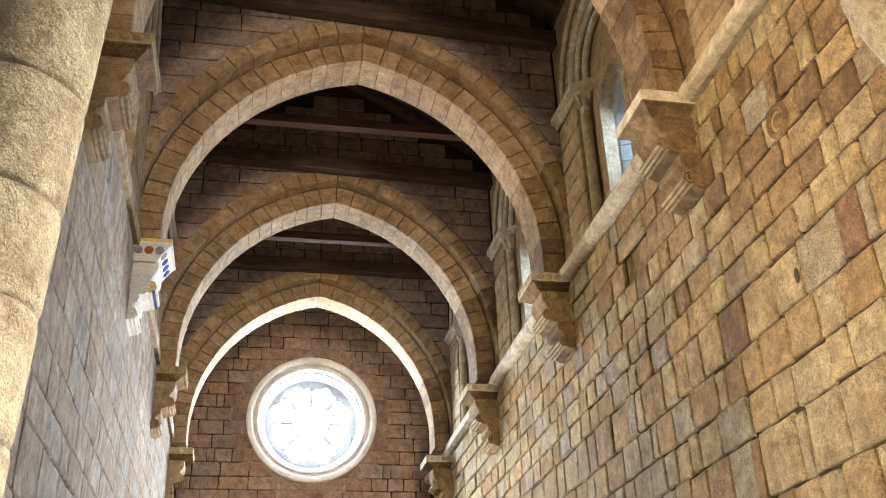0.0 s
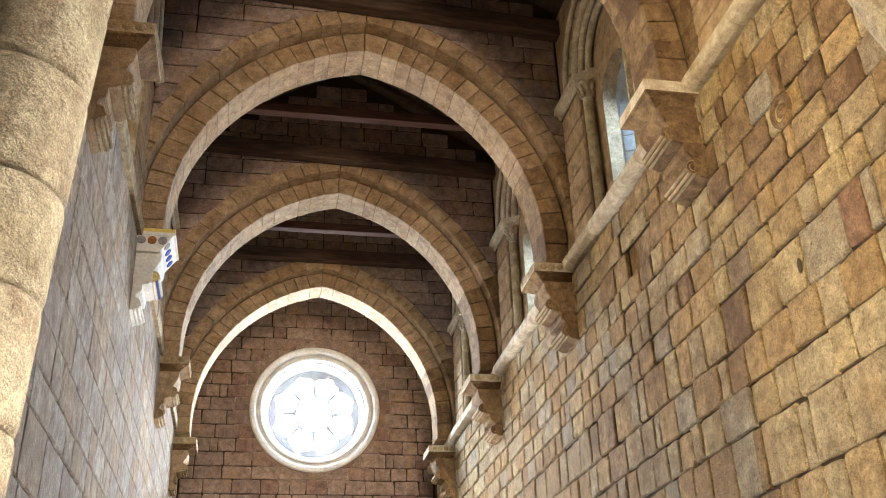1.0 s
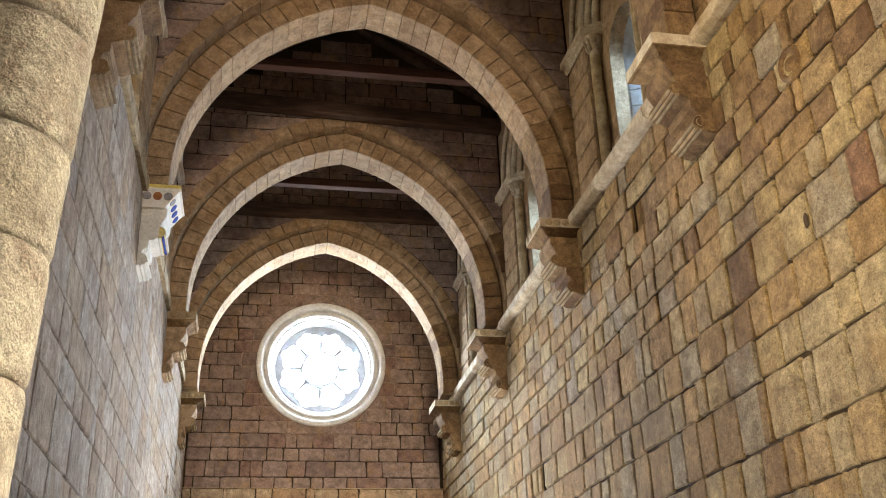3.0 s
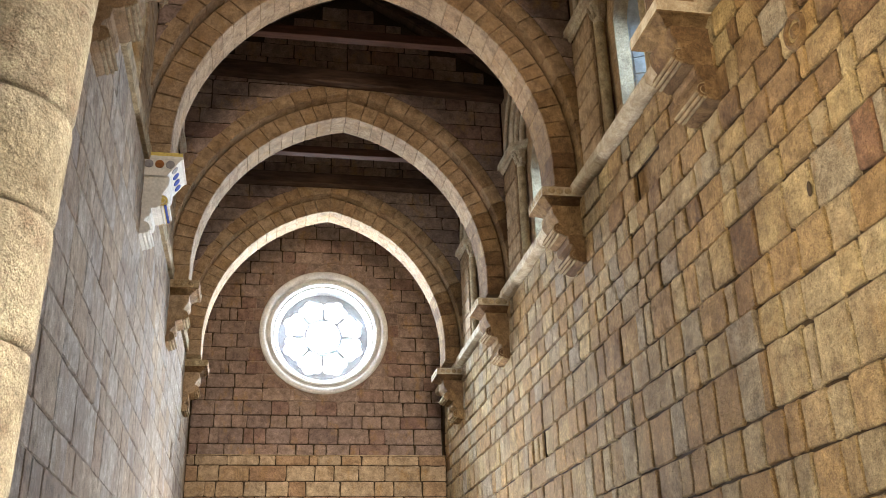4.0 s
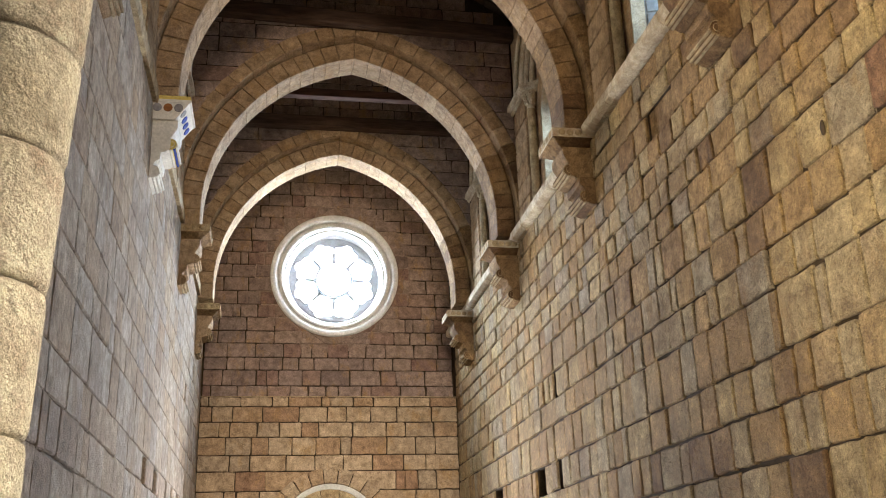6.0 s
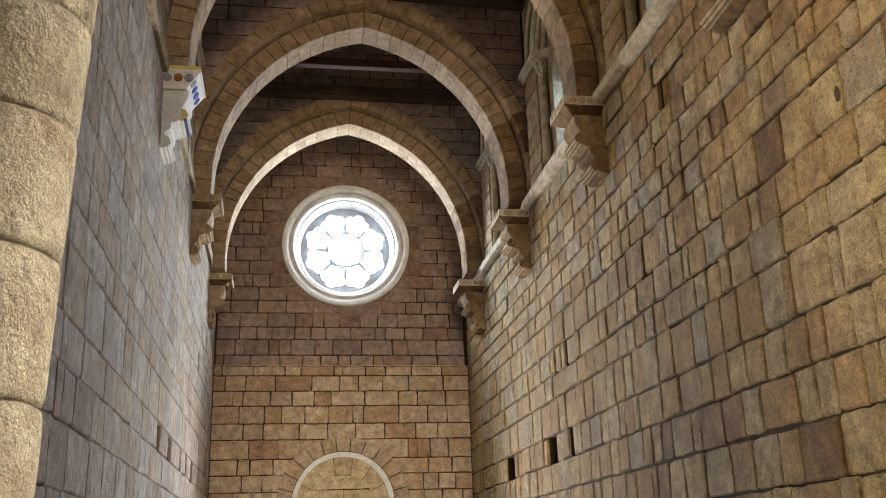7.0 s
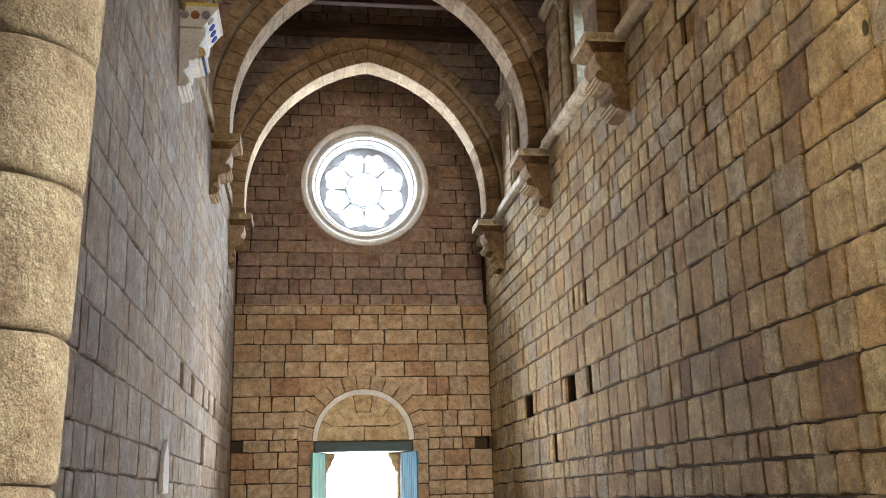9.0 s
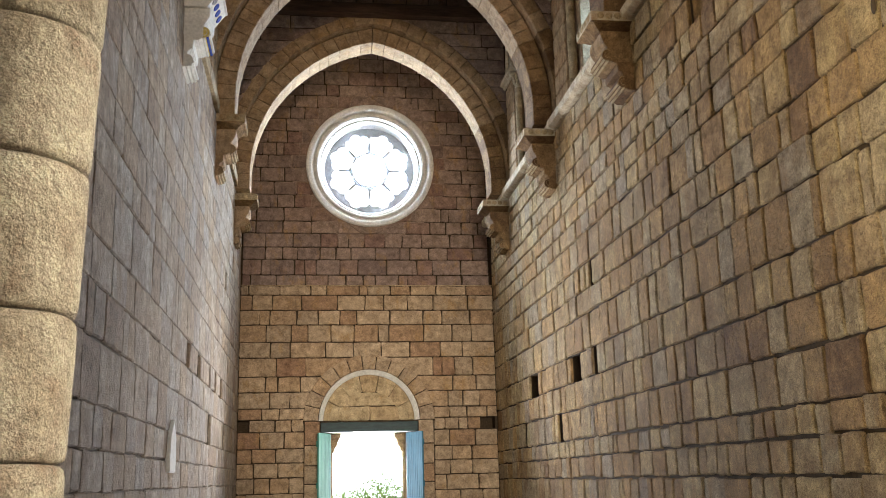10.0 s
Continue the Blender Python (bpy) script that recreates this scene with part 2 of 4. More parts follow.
def lathe(profile, centre, segs=32, turn=2 * math.pi, start=0.0):
    """A surface turned about an upright axis: profile of (radius, height)."""
    bm = bmesh.new()
    full = abs(turn - 2 * math.pi) < 1e-6
    rings = []
    for r, z in profile:
        rings.append([bm.verts.new((centre[0] + r * math.cos(start + turn * i / segs), centre[1] + r * math.sin(start + turn * i / segs), z)) for i in range(segs + (0 if full else 1))])
    for a, b in zip(rings, rings[1:]):
        n = len(a)
        for i in range(n if full else n - 1):
            bm.faces.new((a[i], a[(i + 1) % n], b[(i + 1) % n], b[i]))
    return bm


def tube(points, radius, sides=8, closed=False):
    """A round bar along a line of points that lies in one plane."""
    bm = bmesh.new()
    pts = [Vector(p) for p in points]
    n, rings = len(pts), []
    nrm = (pts[1] - pts[0]).cross(pts[2 % n] - pts[0]) if n > 2 else Vector((0, 0, 0))
    if nrm.length < 1e-6:
        d = pts[1] - pts[0]
        nrm = d.orthogonal()
    nrm.normalize()
    for i, p in enumerate(pts):
        d = (pts[(i + 1) % n] if closed or i < n - 1 else p) - (pts[i - 1] if closed or i > 0 else p)
        side = d.cross(nrm).normalized()
        rings.append([bm.verts.new(p + radius * (math.cos(a) * nrm + math.sin(a) * side)) for a in (2 * math.pi * k / sides for k in range(sides))])
    for i in range(n if closed else n - 1):
        a, b = rings[i], rings[(i + 1) % n]
        for k in range(sides):
            bm.faces.new((a[k], a[(k + 1) % sides], b[(k + 1) % sides], b[k]))
    if not closed:
        bm.faces.new(rings[0][::-1]), bm.faces.new(rings[-1])
    return bm


rng = random.Random(7)


def stone(poly, place, joint=0.022, deep=0.055, round_=0.045, proud=0.014, step=0.16, wob=0.008):
    """One dressed stone from a convex outline (u, v): an uneven edge, a worn arris and a slightly swollen face. place(u, v, d) gives
    the point d in front of the wall's plane. Returns verts and faces."""
    poly = [p for i, p in enumerate(poly) if math.dist(p, poly[i - 1]) > 0.02]
    cu, cv = sum(p[0] for p in poly) / len(poly), sum(p[1] for p in poly) / len(poly)
    ring = []
    n = len(poly)
    for i in range(n):
        a, b, c = poly[i - 1], poly[i], poly[(i + 1) % n]
        la, lc = math.dist(a, b), math.dist(b, c)
        r = min(round_ * rng.uniform(0.5, 1.5), la * 0.3, lc * 0.3)
        ring.append((b[0] + (a[0] - b[0]) * r / la, b[1] + (a[1] - b[1]) * r / la))
        ring.append((b[0] + ((a[0] + c[0]) / 2 - b[0]) * r * 0.28 / max(la, lc), b[1] + ((a[1] + c[1]) / 2 - b[1]) * r * 0.28 / max(la, lc)))
        ring.append((b[0] + (c[0] - b[0]) * r / lc, b[1] + (c[1] - b[1]) * r / lc))
        k = max(0, min(3, int(lc / step / 1.6)))
        for j in range(1, k + 1):
            t = r / lc + (1 - 2 * r / lc) * j / (k + 1)
            ring.append((b[0] + (c[0] - b[0]) * t, b[1] + (c[1] - b[1]) * t))
    out = []
    hu, hv = max(abs(p[0] - cu) for p in ring), max(abs(p[1] - cv) for p in ring)
    tilt_u, tilt_v, lift = rng.uniform(-0.9, 0.9) * proud, rng.uniform(-0.9, 0.9) * proud, rng.uniform(-0.3, 1.0) * proud
    for u, v in ring:
        du, dv = u - cu, v - cv
        l = math.hypot(du, dv) or 1
        g = joint * 0.5 + rng.uniform(-wob, wob)
        out.append((u - du / hu * g, v - dv / hv * g))
    verts, faces, m = [], [], len(out)
    for shrink, d in ((0.0, -deep), (0.0, -0.016), (0.018, 0.0)):
        for u, v in out:
            du, dv = u - cu, v - cv
            l = math.hypot(du, dv) or 1
            k = max(0.3, 1 - shrink / l)
            dd = d + (lift + du * tilt_u + dv * tilt_v if d > -deep else 0) + (rng.uniform(-0.002, 0.002) if d == 0 else 0)
            verts.append(place(cu + du * k, cv + dv * k, dd))
    verts.append(place(cu, cv, lift + 0.004))
    for r in (0, 1):
        for i in range(m):
            j = (i + 1) % m
            faces.append((r * m + i, r * m + j, (r + 1) * m + j, (r + 1) * m + i))
    for i in range(m):
        faces.append((2 * m + i, 2 * m + (i + 1) % m, 3 * m))
    return verts, faces


def lay(name, parent, outlines, place, mat, near=None, limit=300, **kw):
    """Lays stones: those nearest (by the plan distance near) as parts, the rest joined in one part."""
    order = sorted(outlines, key=near) if near else outlines
    for poly in order[:limit]:
        part(name, stone(poly, place, **kw), mat, parent)
    rest = order[limit:]
    if rest:
        verts, faces = [], []
        for poly in rest:
            v, f = stone(poly, place, **kw)
            o = len(verts)
            verts += v
            faces += [tuple(i + o for i in q) for q in f]
        tagged(part(name + "_courses", (verts, faces), mat, parent), kind="stuff")


def courses(u0, u1, levels, length=(0.38, 0.85), holes=(), seed=1, skip=None):
    """Rectangular stones in courses between u0 and u1; holes are (ua, ub, va, vb) left empty."""
    r = random.Random(seed)
    out = []
    for v0, v1 in zip(levels, levels[1:]):
        gaps = sorted((a, b) for a, b, c, d in holes if c < (v0 + v1) / 2 < d)
        runs, at = [], u0
        for a, b in gaps:
            if a > at:
                runs.append((at, a))
            at = max(at, b)
        if at < u1:
            runs.append((at, u1))
        for a, b in runs:
            u = a
            while u < b - 1e-6:
                w = r.uniform(*length) * (0.75 + 0.6 * (v1 - v0))
                if r.random() < 0.12:
                    w *= 0.5
                if u == a:
                    w *= r.uniform(0.5, 1.0)
                e = u + w
                if b - e < 0.24:
                    e = b
                j0, j1 = (r.uniform(-0.018, 0.018) for _ in "ab")
                lo, hi = v0 + (0 if v0 == levels[0] else r.uniform(-0.012, 0.012)), v1 + (0 if v1 == levels[-1] else r.uniform(-0.012, 0.012))
                poly = [(u, lo), (e, lo), (e + (j1 if e < b else 0), hi), (u + (j0 if u > a else 0), hi)]
                if skip is None or not skip(poly):
                    out.append(poly)
                u = e
    return out


def slab(name, axis, at, thick, us, vs, holes, mat, parent=None):
    """A wall sheet with thickness and rectangular openings right through it. axis x: u is y; axis y: u is x."""
    U = sorted({*us, *(h[i] for h in holes for i in (0, 1))})
    V = sorted({*vs, *(h[i] for h in holes for i in (2, 3))})
    U, V = [u for u in U if us[0] <= u <= us[1]], [v for v in V if vs[0] <= v <= vs[1]]
    solid = {(i, j) for i in range(len(U) - 1) for j in range(len(V) - 1)
             if not any(a <= (U[i] + U[i + 1]) / 2 <= b and c <= (V[j] + V[j + 1]) / 2 <= d for a, b, c, d in holes)}
    bm, cache = bmesh.new(), {}

    def vert(i, j, k):
        key = (i, j, k)
        if key not in cache:
            d = at + thick * k
            cache[key] = bm.verts.new((d, U[i], V[j]) if axis == "x" else (U[i], d, V[j]))
        return cache[key]

    for i, j in solid:
        for k in (0, 1):
            bm.faces.new([vert(a, b, k) for a, b in ((i, j), (i + 1, j), (i + 1, j + 1), (i, j + 1))])
        for di, dj, e in ((-1, 0, ((i, j), (i, j + 1))), (1, 0, ((i + 1, j), (i + 1, j + 1))), (0, -1, ((i, j), (i + 1, j))), (0, 1, ((i, j + 1), (i + 1, j + 1)))):
            if (i + di, j + dj) not in solid:
                bm.faces.new((vert(*e[0], 0), vert(*e[1], 0), vert(*e[1], 1), vert(*e[0], 1)))
    bmesh.ops.recalc_face_normals(bm, faces=bm.faces)
    return part(name, bm, mat, parent)


def pierced(hole, outer, place, d0, d1):
    """A plate with one star-shaped hole: both loops have as many points; place(u, v, d)."""
    n = len(hole)
    verts = [place(u, v, d) for d in (d0, d1) for u, v in (*hole, *outer)]
    faces = []
    for i in range(n):
        j = (i + 1) % n
        faces.append((i, j, n + j, n + i))
        faces.append((2 * n + i, 2 * n + j, 3 * n + j, 3 * n + i))
        faces.append((i, j, 2 * n + j, 2 * n + i))
    return verts, faces


def merge(*pieces):
    verts, faces = [], []
    for v, f in pieces:
        o = len(verts)
        verts += list(v)
        faces += [tuple(i + o for i in q) for q in f]
    return verts, faces


# ---- setting: floor, walls, roof ----
floor = tagged(part("floor", boxes(((-9, -8, -0.4), (9, WEST + 1.2, 0.0))), M_FLOOR), "worn granite paving of the church floor", "floor", kind="structure")
ground = tagged(part("ground", boxes(((-400, WEST + 1.2, -0.6), (400, 900, -0.05))), M_GROUND), "dry grassy ground outside the church door", "ground", kind="structure")

R_LEVELS = [0, 0.48, 0.98, 1.465, 1.837, 2.144, 2.676, 3.175, 3.66, 4.28, 4.70, 5.15, 5.70, 6.06, 6.40, 6.74, 7.08, 7.50, 7.82, STRING]
L_LEVELS = [0, 0.5, 0.99, 1.478, 1.837, 2.214, 2.767, 3.225, 3.63, 4.26, 4.63, 5.05, 5.52, 5.95, 6.3, 6.78, 7.25, 7.75, STRING + 0.2]
R_HOLES = [(16.9, 17.5, 3.175, 3.66), (20.15, 21.0, 3.175, 3.66), (15.86, 16.1, 3.175, 3.66), (18.37, 18.68, 2.144, 2.676), (21.5, 21.78, 2.144, 2.676),
           (16.54, 16.66, 4.70, 5.15), (15.87, 16.02, 4.70, 5.15), (20.05, 20.16, 6.74, 7.08), (10.02, 10.88, 7.08, 7.50)]
L_HOLES = [(14.65, 15.02, 3.225, 3.63), (16.06, 16.57, 3.225, 3.63), (17.93, 18.49, 2.214, 2.767), (20.93, 21.5, 2.214, 2.767), (20.03, 20.51, 3.225, 3.63),
           (23.38, 23.85, 3.225, 3.63), (17.91, 18.17, 3.225, 3.63), (18.93, 19.24, 3.225, 3.63), (20.56, 20.91, 5.52, 5.95), (22.4, 22.65, 6.3, 6.78)]


def side_wall(name, s, levels, holes, mat, core, label, seed, joint, proud, **kw):
    """A nave wall below the string course: a core with putlog holes, and its face of granite blocks."""
    wall = slab(name, "x", s * (HALF + 0.04), s * 0.5, (NAVE_Y, ROSE_Y), (0, levels[-1]), holes, core)
    tagged(wall, label, "wall", kind="structure")
    part("wall_backing", boxes(((s * (HALF + 0.535), NAVE_Y, 0), (s * (HALF + 1.2), ROSE_Y, levels[-1]))), M_MORTAR, wall)
    polys = courses(NAVE_Y, WEST, levels, (0.29, 0.66) if s > 0 else (0.45, 0.95), holes=holes, seed=seed)
    lay("stone_block", wall, polys, lambda u, v, d: (s * (HALF - d), u, v), mat, near=lambda q: q[0][0] + abs(q[0][1] - 4.2) * 0.9, joint=joint, proud=proud, **kw)
    return wall


wall_north = side_wall("wall_north", 1, R_LEVELS, R_HOLES, M_WALL, M_MORTAR, "warm ochre granite ashlar wall with putlog holes and worn joints", 11, 0.030, 0.018, wob=0.010, round_=0.042)
wall_south = side_wall("wall_south", -1, L_LEVELS, L_HOLES, M_WALL_L, M_MORTAR_GREY, "greyish granite ashlar wall with narrow putlog slots", 23, 0.011, 0.0055, wob=0.008)


def recolour(wall, y, z, mat):
    """Gives the block of a wall that covers (y, z) another stone."""
    best = min((o for o in wall.children if o.name.startswith("stone_block") and len(o.data.vertices) < 200), key=lambda o: math.dist((o.data.vertices[-1].co.y, o.data.vertices[-1].co.z), (y, z)))
    best.data.materials[0] = mat


for y, z in ((6.35, 5.42), (5.6, 4.5)):
    recolour(wall_north, y, z, M_REDDISH)
for y, z in ((6.3, 6.9), (6.6, 7.3), (6.0, 6.5), (7.2, 6.6), (8.6, 5.4), (10.4, 6.9), (9.2, 6.3), (12.0, 5.2), (9.5, 7.3), (8.0, 2.4), (10.6, 2.9), (11.6, 2.4), (7.3, 7.6), (8.0, 7.7), (8.6, 7.3), (9.0, 7.0), (9.3, 7.7), (7.7, 7.2), (8.2, 6.8), (7.0, 7.6), (6.7, 7.2), (7.4, 6.9), (5.6, 7.3), (13.0, 6.9), (13.6, 7.3)):
    recolour(wall_north, y, z, M_DARK_BROWN)
part("niche_back", boxes(((HALF + 0.062, 9.98, 7.06), (HALF + 0.2, 10.92, 7.52))), M_DARK_BROWN, wall_north, "rust-stained back of a shallow niche")
boss = bmesh.new()
rings = []
for rad, d in ((0.19, -0.02), (0.182, 0.02), (0.155, 0.045), (0.125, 0.04), (0.105, -0.005), (0.095, -0.012), (0.07, 0.02), (0.04, 0.04), (0.01, 0.045)):
    rings.append([boss.verts.new((HALF - d - 0.006 * noise.noise(Vector((rad * 40, k, 1.0))), 6.8 + rad * math.cos(2 * math.pi * k / 24) * (1 + 0.08 * noise.noise(Vector((k * 0.7, rad * 9, 3.0)))), 6.9 + rad * math.sin(2 * math.pi * k / 24))) for k in range(24)])
for ra, rb in zip(rings, rings[1:]):
    for k in range(24):
        boss.faces.new((ra[k], rb[k], rb[(k + 1) % 24], ra[(k + 1) % 24]))
boss.faces.new(rings[-1])
bmesh.ops.recalc_face_normals(boss, faces=boss.faces)
smooth(part("worn_boss", boss, M_DARK_BROWN, wall_north, "worn round boss on the wall"), 70)
# a flat dark lens on the face; the shade of a pit is its colour
pit = bmesh.new()
bmesh.ops.create_uvsphere(pit, u_segments=12, v_segments=8, radius=0.07, matrix=Matrix.Translation((HALF - 0.012, 7.06, 5.38)) @ Matrix.Diagonal((0.12, 0.55, 1.1, 1)))
smooth(part("dark_pit", pit, M_MORTAR, wall_north, "small dark lens on the stone, a pit's shade as colour"))


def string_course(s):
    """The moulded string course on top of the lower wall: a chamfered ledge, in lengths."""
    top = empty("string_course", (s * HALF, NAVE_Y, STRING + (0.0 if s > 0 else 0.2)))
    y = NAVE_Y
    r = random.Random(5 + s)
    while y < ROSE_Y - 0.01:
        e = min(ROSE_Y, y + r.uniform(0.7, 1.25))
        bm = bmesh.new()
        prof = [(0.12, 0.014), (-0.06, 0.014), (-0.135, 0.05), (-0.155, 0.07), (-0.155, 0.205), (-0.14, 0.22), (0.12, 0.24)]
        j = r.uniform(-0.006, 0.006)
        ends = [[bm.verts.new((s * (max(px, -1.0 if s > 0 else -0.07) + j), yy - NAVE_Y, pz)) for px, pz in prof] for yy in (y + 0.004, e - 0.004)]
        for i in range(len(prof)):
            k = (i + 1) % len(prof)
            bm.faces.new((ends[0][i], ends[0][k], ends[1][k], ends[1][i]))
        bm.faces.new(ends[0]), bm.faces.new(ends[1][::-1])
        bmesh.ops.recalc_face_normals(bm, faces=bm.faces)
        part("ledge_stone", bm, M_PALE if s > 0 else M_DRESS, top)
        y = e
    return tagged(top, "chamfered granite string course under the windows", "moulding", kind="structure")


string_course(1)
string_course(-1)

# ---- upper walls with their windows ----
SPRING1, SPRING2, SILL = 11.05, 10.32, STRING + 0.24
W1, W2 = 0.98, 0.52


def arch_loop(w, zs, z0, n=20):
    """The outline of a round-headed opening about u = 0, from the foot of one jamb round to the other; closed at the sill."""
    pts = [(w, z0 + (zs - z0) * i / 6) for i in range(6)]
    pts += [(w * math.cos(math.pi * i / n), zs + w * math.sin(math.pi * i / n)) for i in range(n + 1)]
    pts += [(-w, zs - (zs - z0) * i / 6) for i in range(1, 7)]
    pts += [(-w + 2 * w * i / 4, z0) for i in range(1, 4)]
    return pts


def to_frame(loop, centre, lo, hi):
    """The loop's points thrown from the centre on to the rectangle from lo to hi."""
    out = []
    for u, v in loop:
        du, dv = u - centre[0], v - centre[1]
        k = min([((hi[0] if du > 0 else lo[0]) - centre[0]) / du if abs(du) > 1e-9 else 1e9, ((hi[1] if dv > 0 else lo[1]) - centre[1]) / dv if abs(dv) > 1e-9 else 1e9])
        out.append((centre[0] + du * k, centre[1] + dv * k))
    corners = [(hi[0], hi[1]), (lo[0], hi[1]), (lo[0], lo[1]), (hi[0], lo[1])]
    for c in corners:
        i = min(range(len(out)), key=lambda q: math.dist(out[q], c))
        out[i] = c
    return out


def loft(loop_a, loop_b, place, da, db):
    n = len(loop_a)
    verts = [place(u, v, da) for u, v in loop_a] + [place(u, v, db) for u, v in loop_b]
    return verts, [(i, (i + 1) % n, n + (i + 1) % n, n + i) for i in range(n)]


def capital(parent, s, y, x, z0, z1):
    """A carved leaf capital: bell, collar and two rows of curled leaves."""
    cap = part("capital", lathe([(0.075, z0), (0.085, z0 + 0.02), (0.085, z0 + 0.05), (0.075, z0 + 0.06), (0.085, z0 + 0.14), (0.11, z0 + 0.26), (0.15, z1 - 0.03), (0.15, z1)], (x, y), 20), M_PALE, parent)
    smooth(cap)
    bm = bmesh.new()
    for row, (zz, rr, n) in enumerate(((z0 + 0.16, 0.105, 7), (z0 + 0.27, 0.135, 8))):
        for i in range(n):
            a = 2 * math.pi * (i + 0.5 * row) / n
            m = Matrix.Translation((x + rr * math.cos(a), y + rr * math.sin(a), zz)) @ Matrix.Rotation(a, 4, "Z") @ Matrix.Rotation(0.4, 4, "Y") @ Matrix.Diagonal((0.5, 0.9, 1.5, 1))
            bmesh.ops.create_icosphere(bm, subdivisions=2, radius=0.045, matrix=m)
    smooth(part("leaf_carving", bm, M_PALE, cap))
    return cap


def window_bay(s, yc, y0, y1, number):
    """One bay of the upper wall with a two-order round-headed window, nook shafts and roll mouldings."""
    place = lambda u, v, d: (s * (HALF + d), yc + u, v)
    cen = (0.0, 10.2)
    l1, l2, l3 = arch_loop(W1, SPRING1, SILL), arch_loop(W2, SPRING2, SILL), arch_loop(0.13, SPRING2 + 0.1, SILL + 0.15)
    f1 = to_frame(l1, cen, (y0 - yc, SILL - 0.02), (y1 - yc, EAVES))
    wall = part("bay_wall", merge(loft(l1, f1, place, 0.03, 0.03), loft(l1, l1, place, 0.03, 0.2), loft(l2, l1, place, 0.2, 0.2),
                                  loft(l2, l2, place, 0.2, 0.42), loft(l3, f1, place, 1.2, 1.2)), M_ARCH)
    part("window_splay", loft(l2, l3, place, 0.42, 1.2), M_SPLAY, wall, "limewashed deep window splay")
    wall.name = f"wall_bay_{number}"
    tagged(wall, "granite clerestory wall round a deep splayed window", "wall", kind="structure")
    win = empty("window_surround", (0, 0, 0))
    tagged(win, "round-headed window surround with rolls and leaf capitals", "window", "clerestory windows")
    for rr, x, rad in ((W1 + 0.03, HALF + 0.0, 0.075), (W1 - 0.115, HALF + 0.05, 0.06), (W1 - 0.235, HALF + 0.13, 0.062), (W1 + 0.42, HALF - 0.045, 0.05)):
        pts = [(s * x, yc + rr * math.cos(a), SPRING1 + 0.05 + rr * math.sin(a)) for a in (math.pi * i / 28 for i in range(29))]
        smooth(part("roll_moulding", tube(pts, rad, 10), M_PALE, win))
    n = 13
    for i in range(n):
        a0, a1 = math.pi * i / n + 0.006, math.pi * (i + 1) / n - 0.006
        poly = [(rr * math.cos(a), SPRING1 + 0.05 + rr * math.sin(a)) for rr, a in ((W1 + 0.10, a0), (W1 + 0.46, a0), (W1 + 0.46, a1), (W1 + 0.10, a1))]
        part("voussoir", stone(poly, lambda u, v, d: (s * (HALF - d), yc + u, v), proud=0.003), M_DRESS, win)
    for side in (1, -1):
        yy = yc + side * 0.83
        smooth(part("shaft", lathe([(0.088, SILL), (0.084, SPRING1 - 0.50)], (s * (HALF + 0.09), yy), 20), M_DRESS, win))
        capital(win, s, yy, s * (HALF + 0.09), SPRING1 - 0.52, SPRING1 - 0.14)
        e = y1 if side > 0 else y0
        prof = [(0.0, -0.17), (0.05, -0.14), (0.06, -0.09), (0.13, -0.05), (0.13, 0.05), (0.0, 0.06)]
        bm = bmesh.new()
        ring = []
        for cx, cy in ((HALF + 0.24, W1 - 0.30), (HALF - 0.02, W1 - 0.04), (HALF - 0.02, abs(e - yc))):
            out = (-0.0, -1.0) if cx > HALF else ((-0.7, -0.7) if cy < W1 else (-1.0, 0.0))
            ring.append([bm.verts.new((s * (cx + out[0] * p), yc + side * (cy + out[1] * p), SPRING1 + z)) for p, z in prof])
        for a, b in zip(ring, ring[1:]):
            for i in range(len(prof)):
                k = (i + 1) % len(prof)
                bm.faces.new((a[i], a[k], b[k], b[i]))
        bm.faces.new(ring[0]), bm.faces.new(ring[-1][::-1])
        bmesh.ops.recalc_face_normals(bm, faces=bm.faces)
        part("abacus", bm, M_PALE, win, "moulded granite abacus")
        slope = (0.13 - W2) / 0.78
        sv = [SILL + 0.16 + 0.29 * i for i in range(7)]
        for v0, v1 in zip(sv, sv[1:]):
            cut = 0.62 + 0.34 * rng.random()
            for ua, ub in ((0.425, cut), (cut, 1.19)):
                part("splay_stone", stone([(ua, v0), (ub, v0), (ub, v1), (ua, v1)], lambda u, v, d: (s * (HALF + u), yc + side * (W2 + slope * (u - 0.42) - 0.008 - d), v), joint=0.010, deep=0.03, proud=0.003), M_SPLAY, wall)
        lv = [SILL + 0.01 + 0.40 * i for i in range(6)] + [SPRING1 - 0.15]
        u0, u1 = sorted((side * (W1 + 0.005), e - yc))
        for v0, v1 in zip(lv, lv[1:]):
            part("jamb_stone", stone([(u0, v0), (u1, v0), (u1, v1), (u0, v1)], lambda u, v, d: (s * (HALF - d), yc + u, v), proud=0.004), M_ARCH, wall)
            part("jamb_stone", stone([(0.03, v0), (0.16, v0), (0.16, v1), (0.03, v1)], lambda u, v, d: (s * (HALF + u), yc + side * (W1 - d), v), proud=0.002, round_=0.01), M_ARCH, wall)
            q = [(W2 + 0.01, v0 + 0.13), (W2 + 0.30, v0 + 0.13), (W2 + 0.30, v1 + 0.13), (W2 + 0.01, v1 + 0.13)]
            part("jamb_stone", stone([(side * u, v) for u, v in q], lambda u, v, d: (s * (HALF + 0.2 - d), yc + u, v), proud=0.002), M_ARCH, wall)


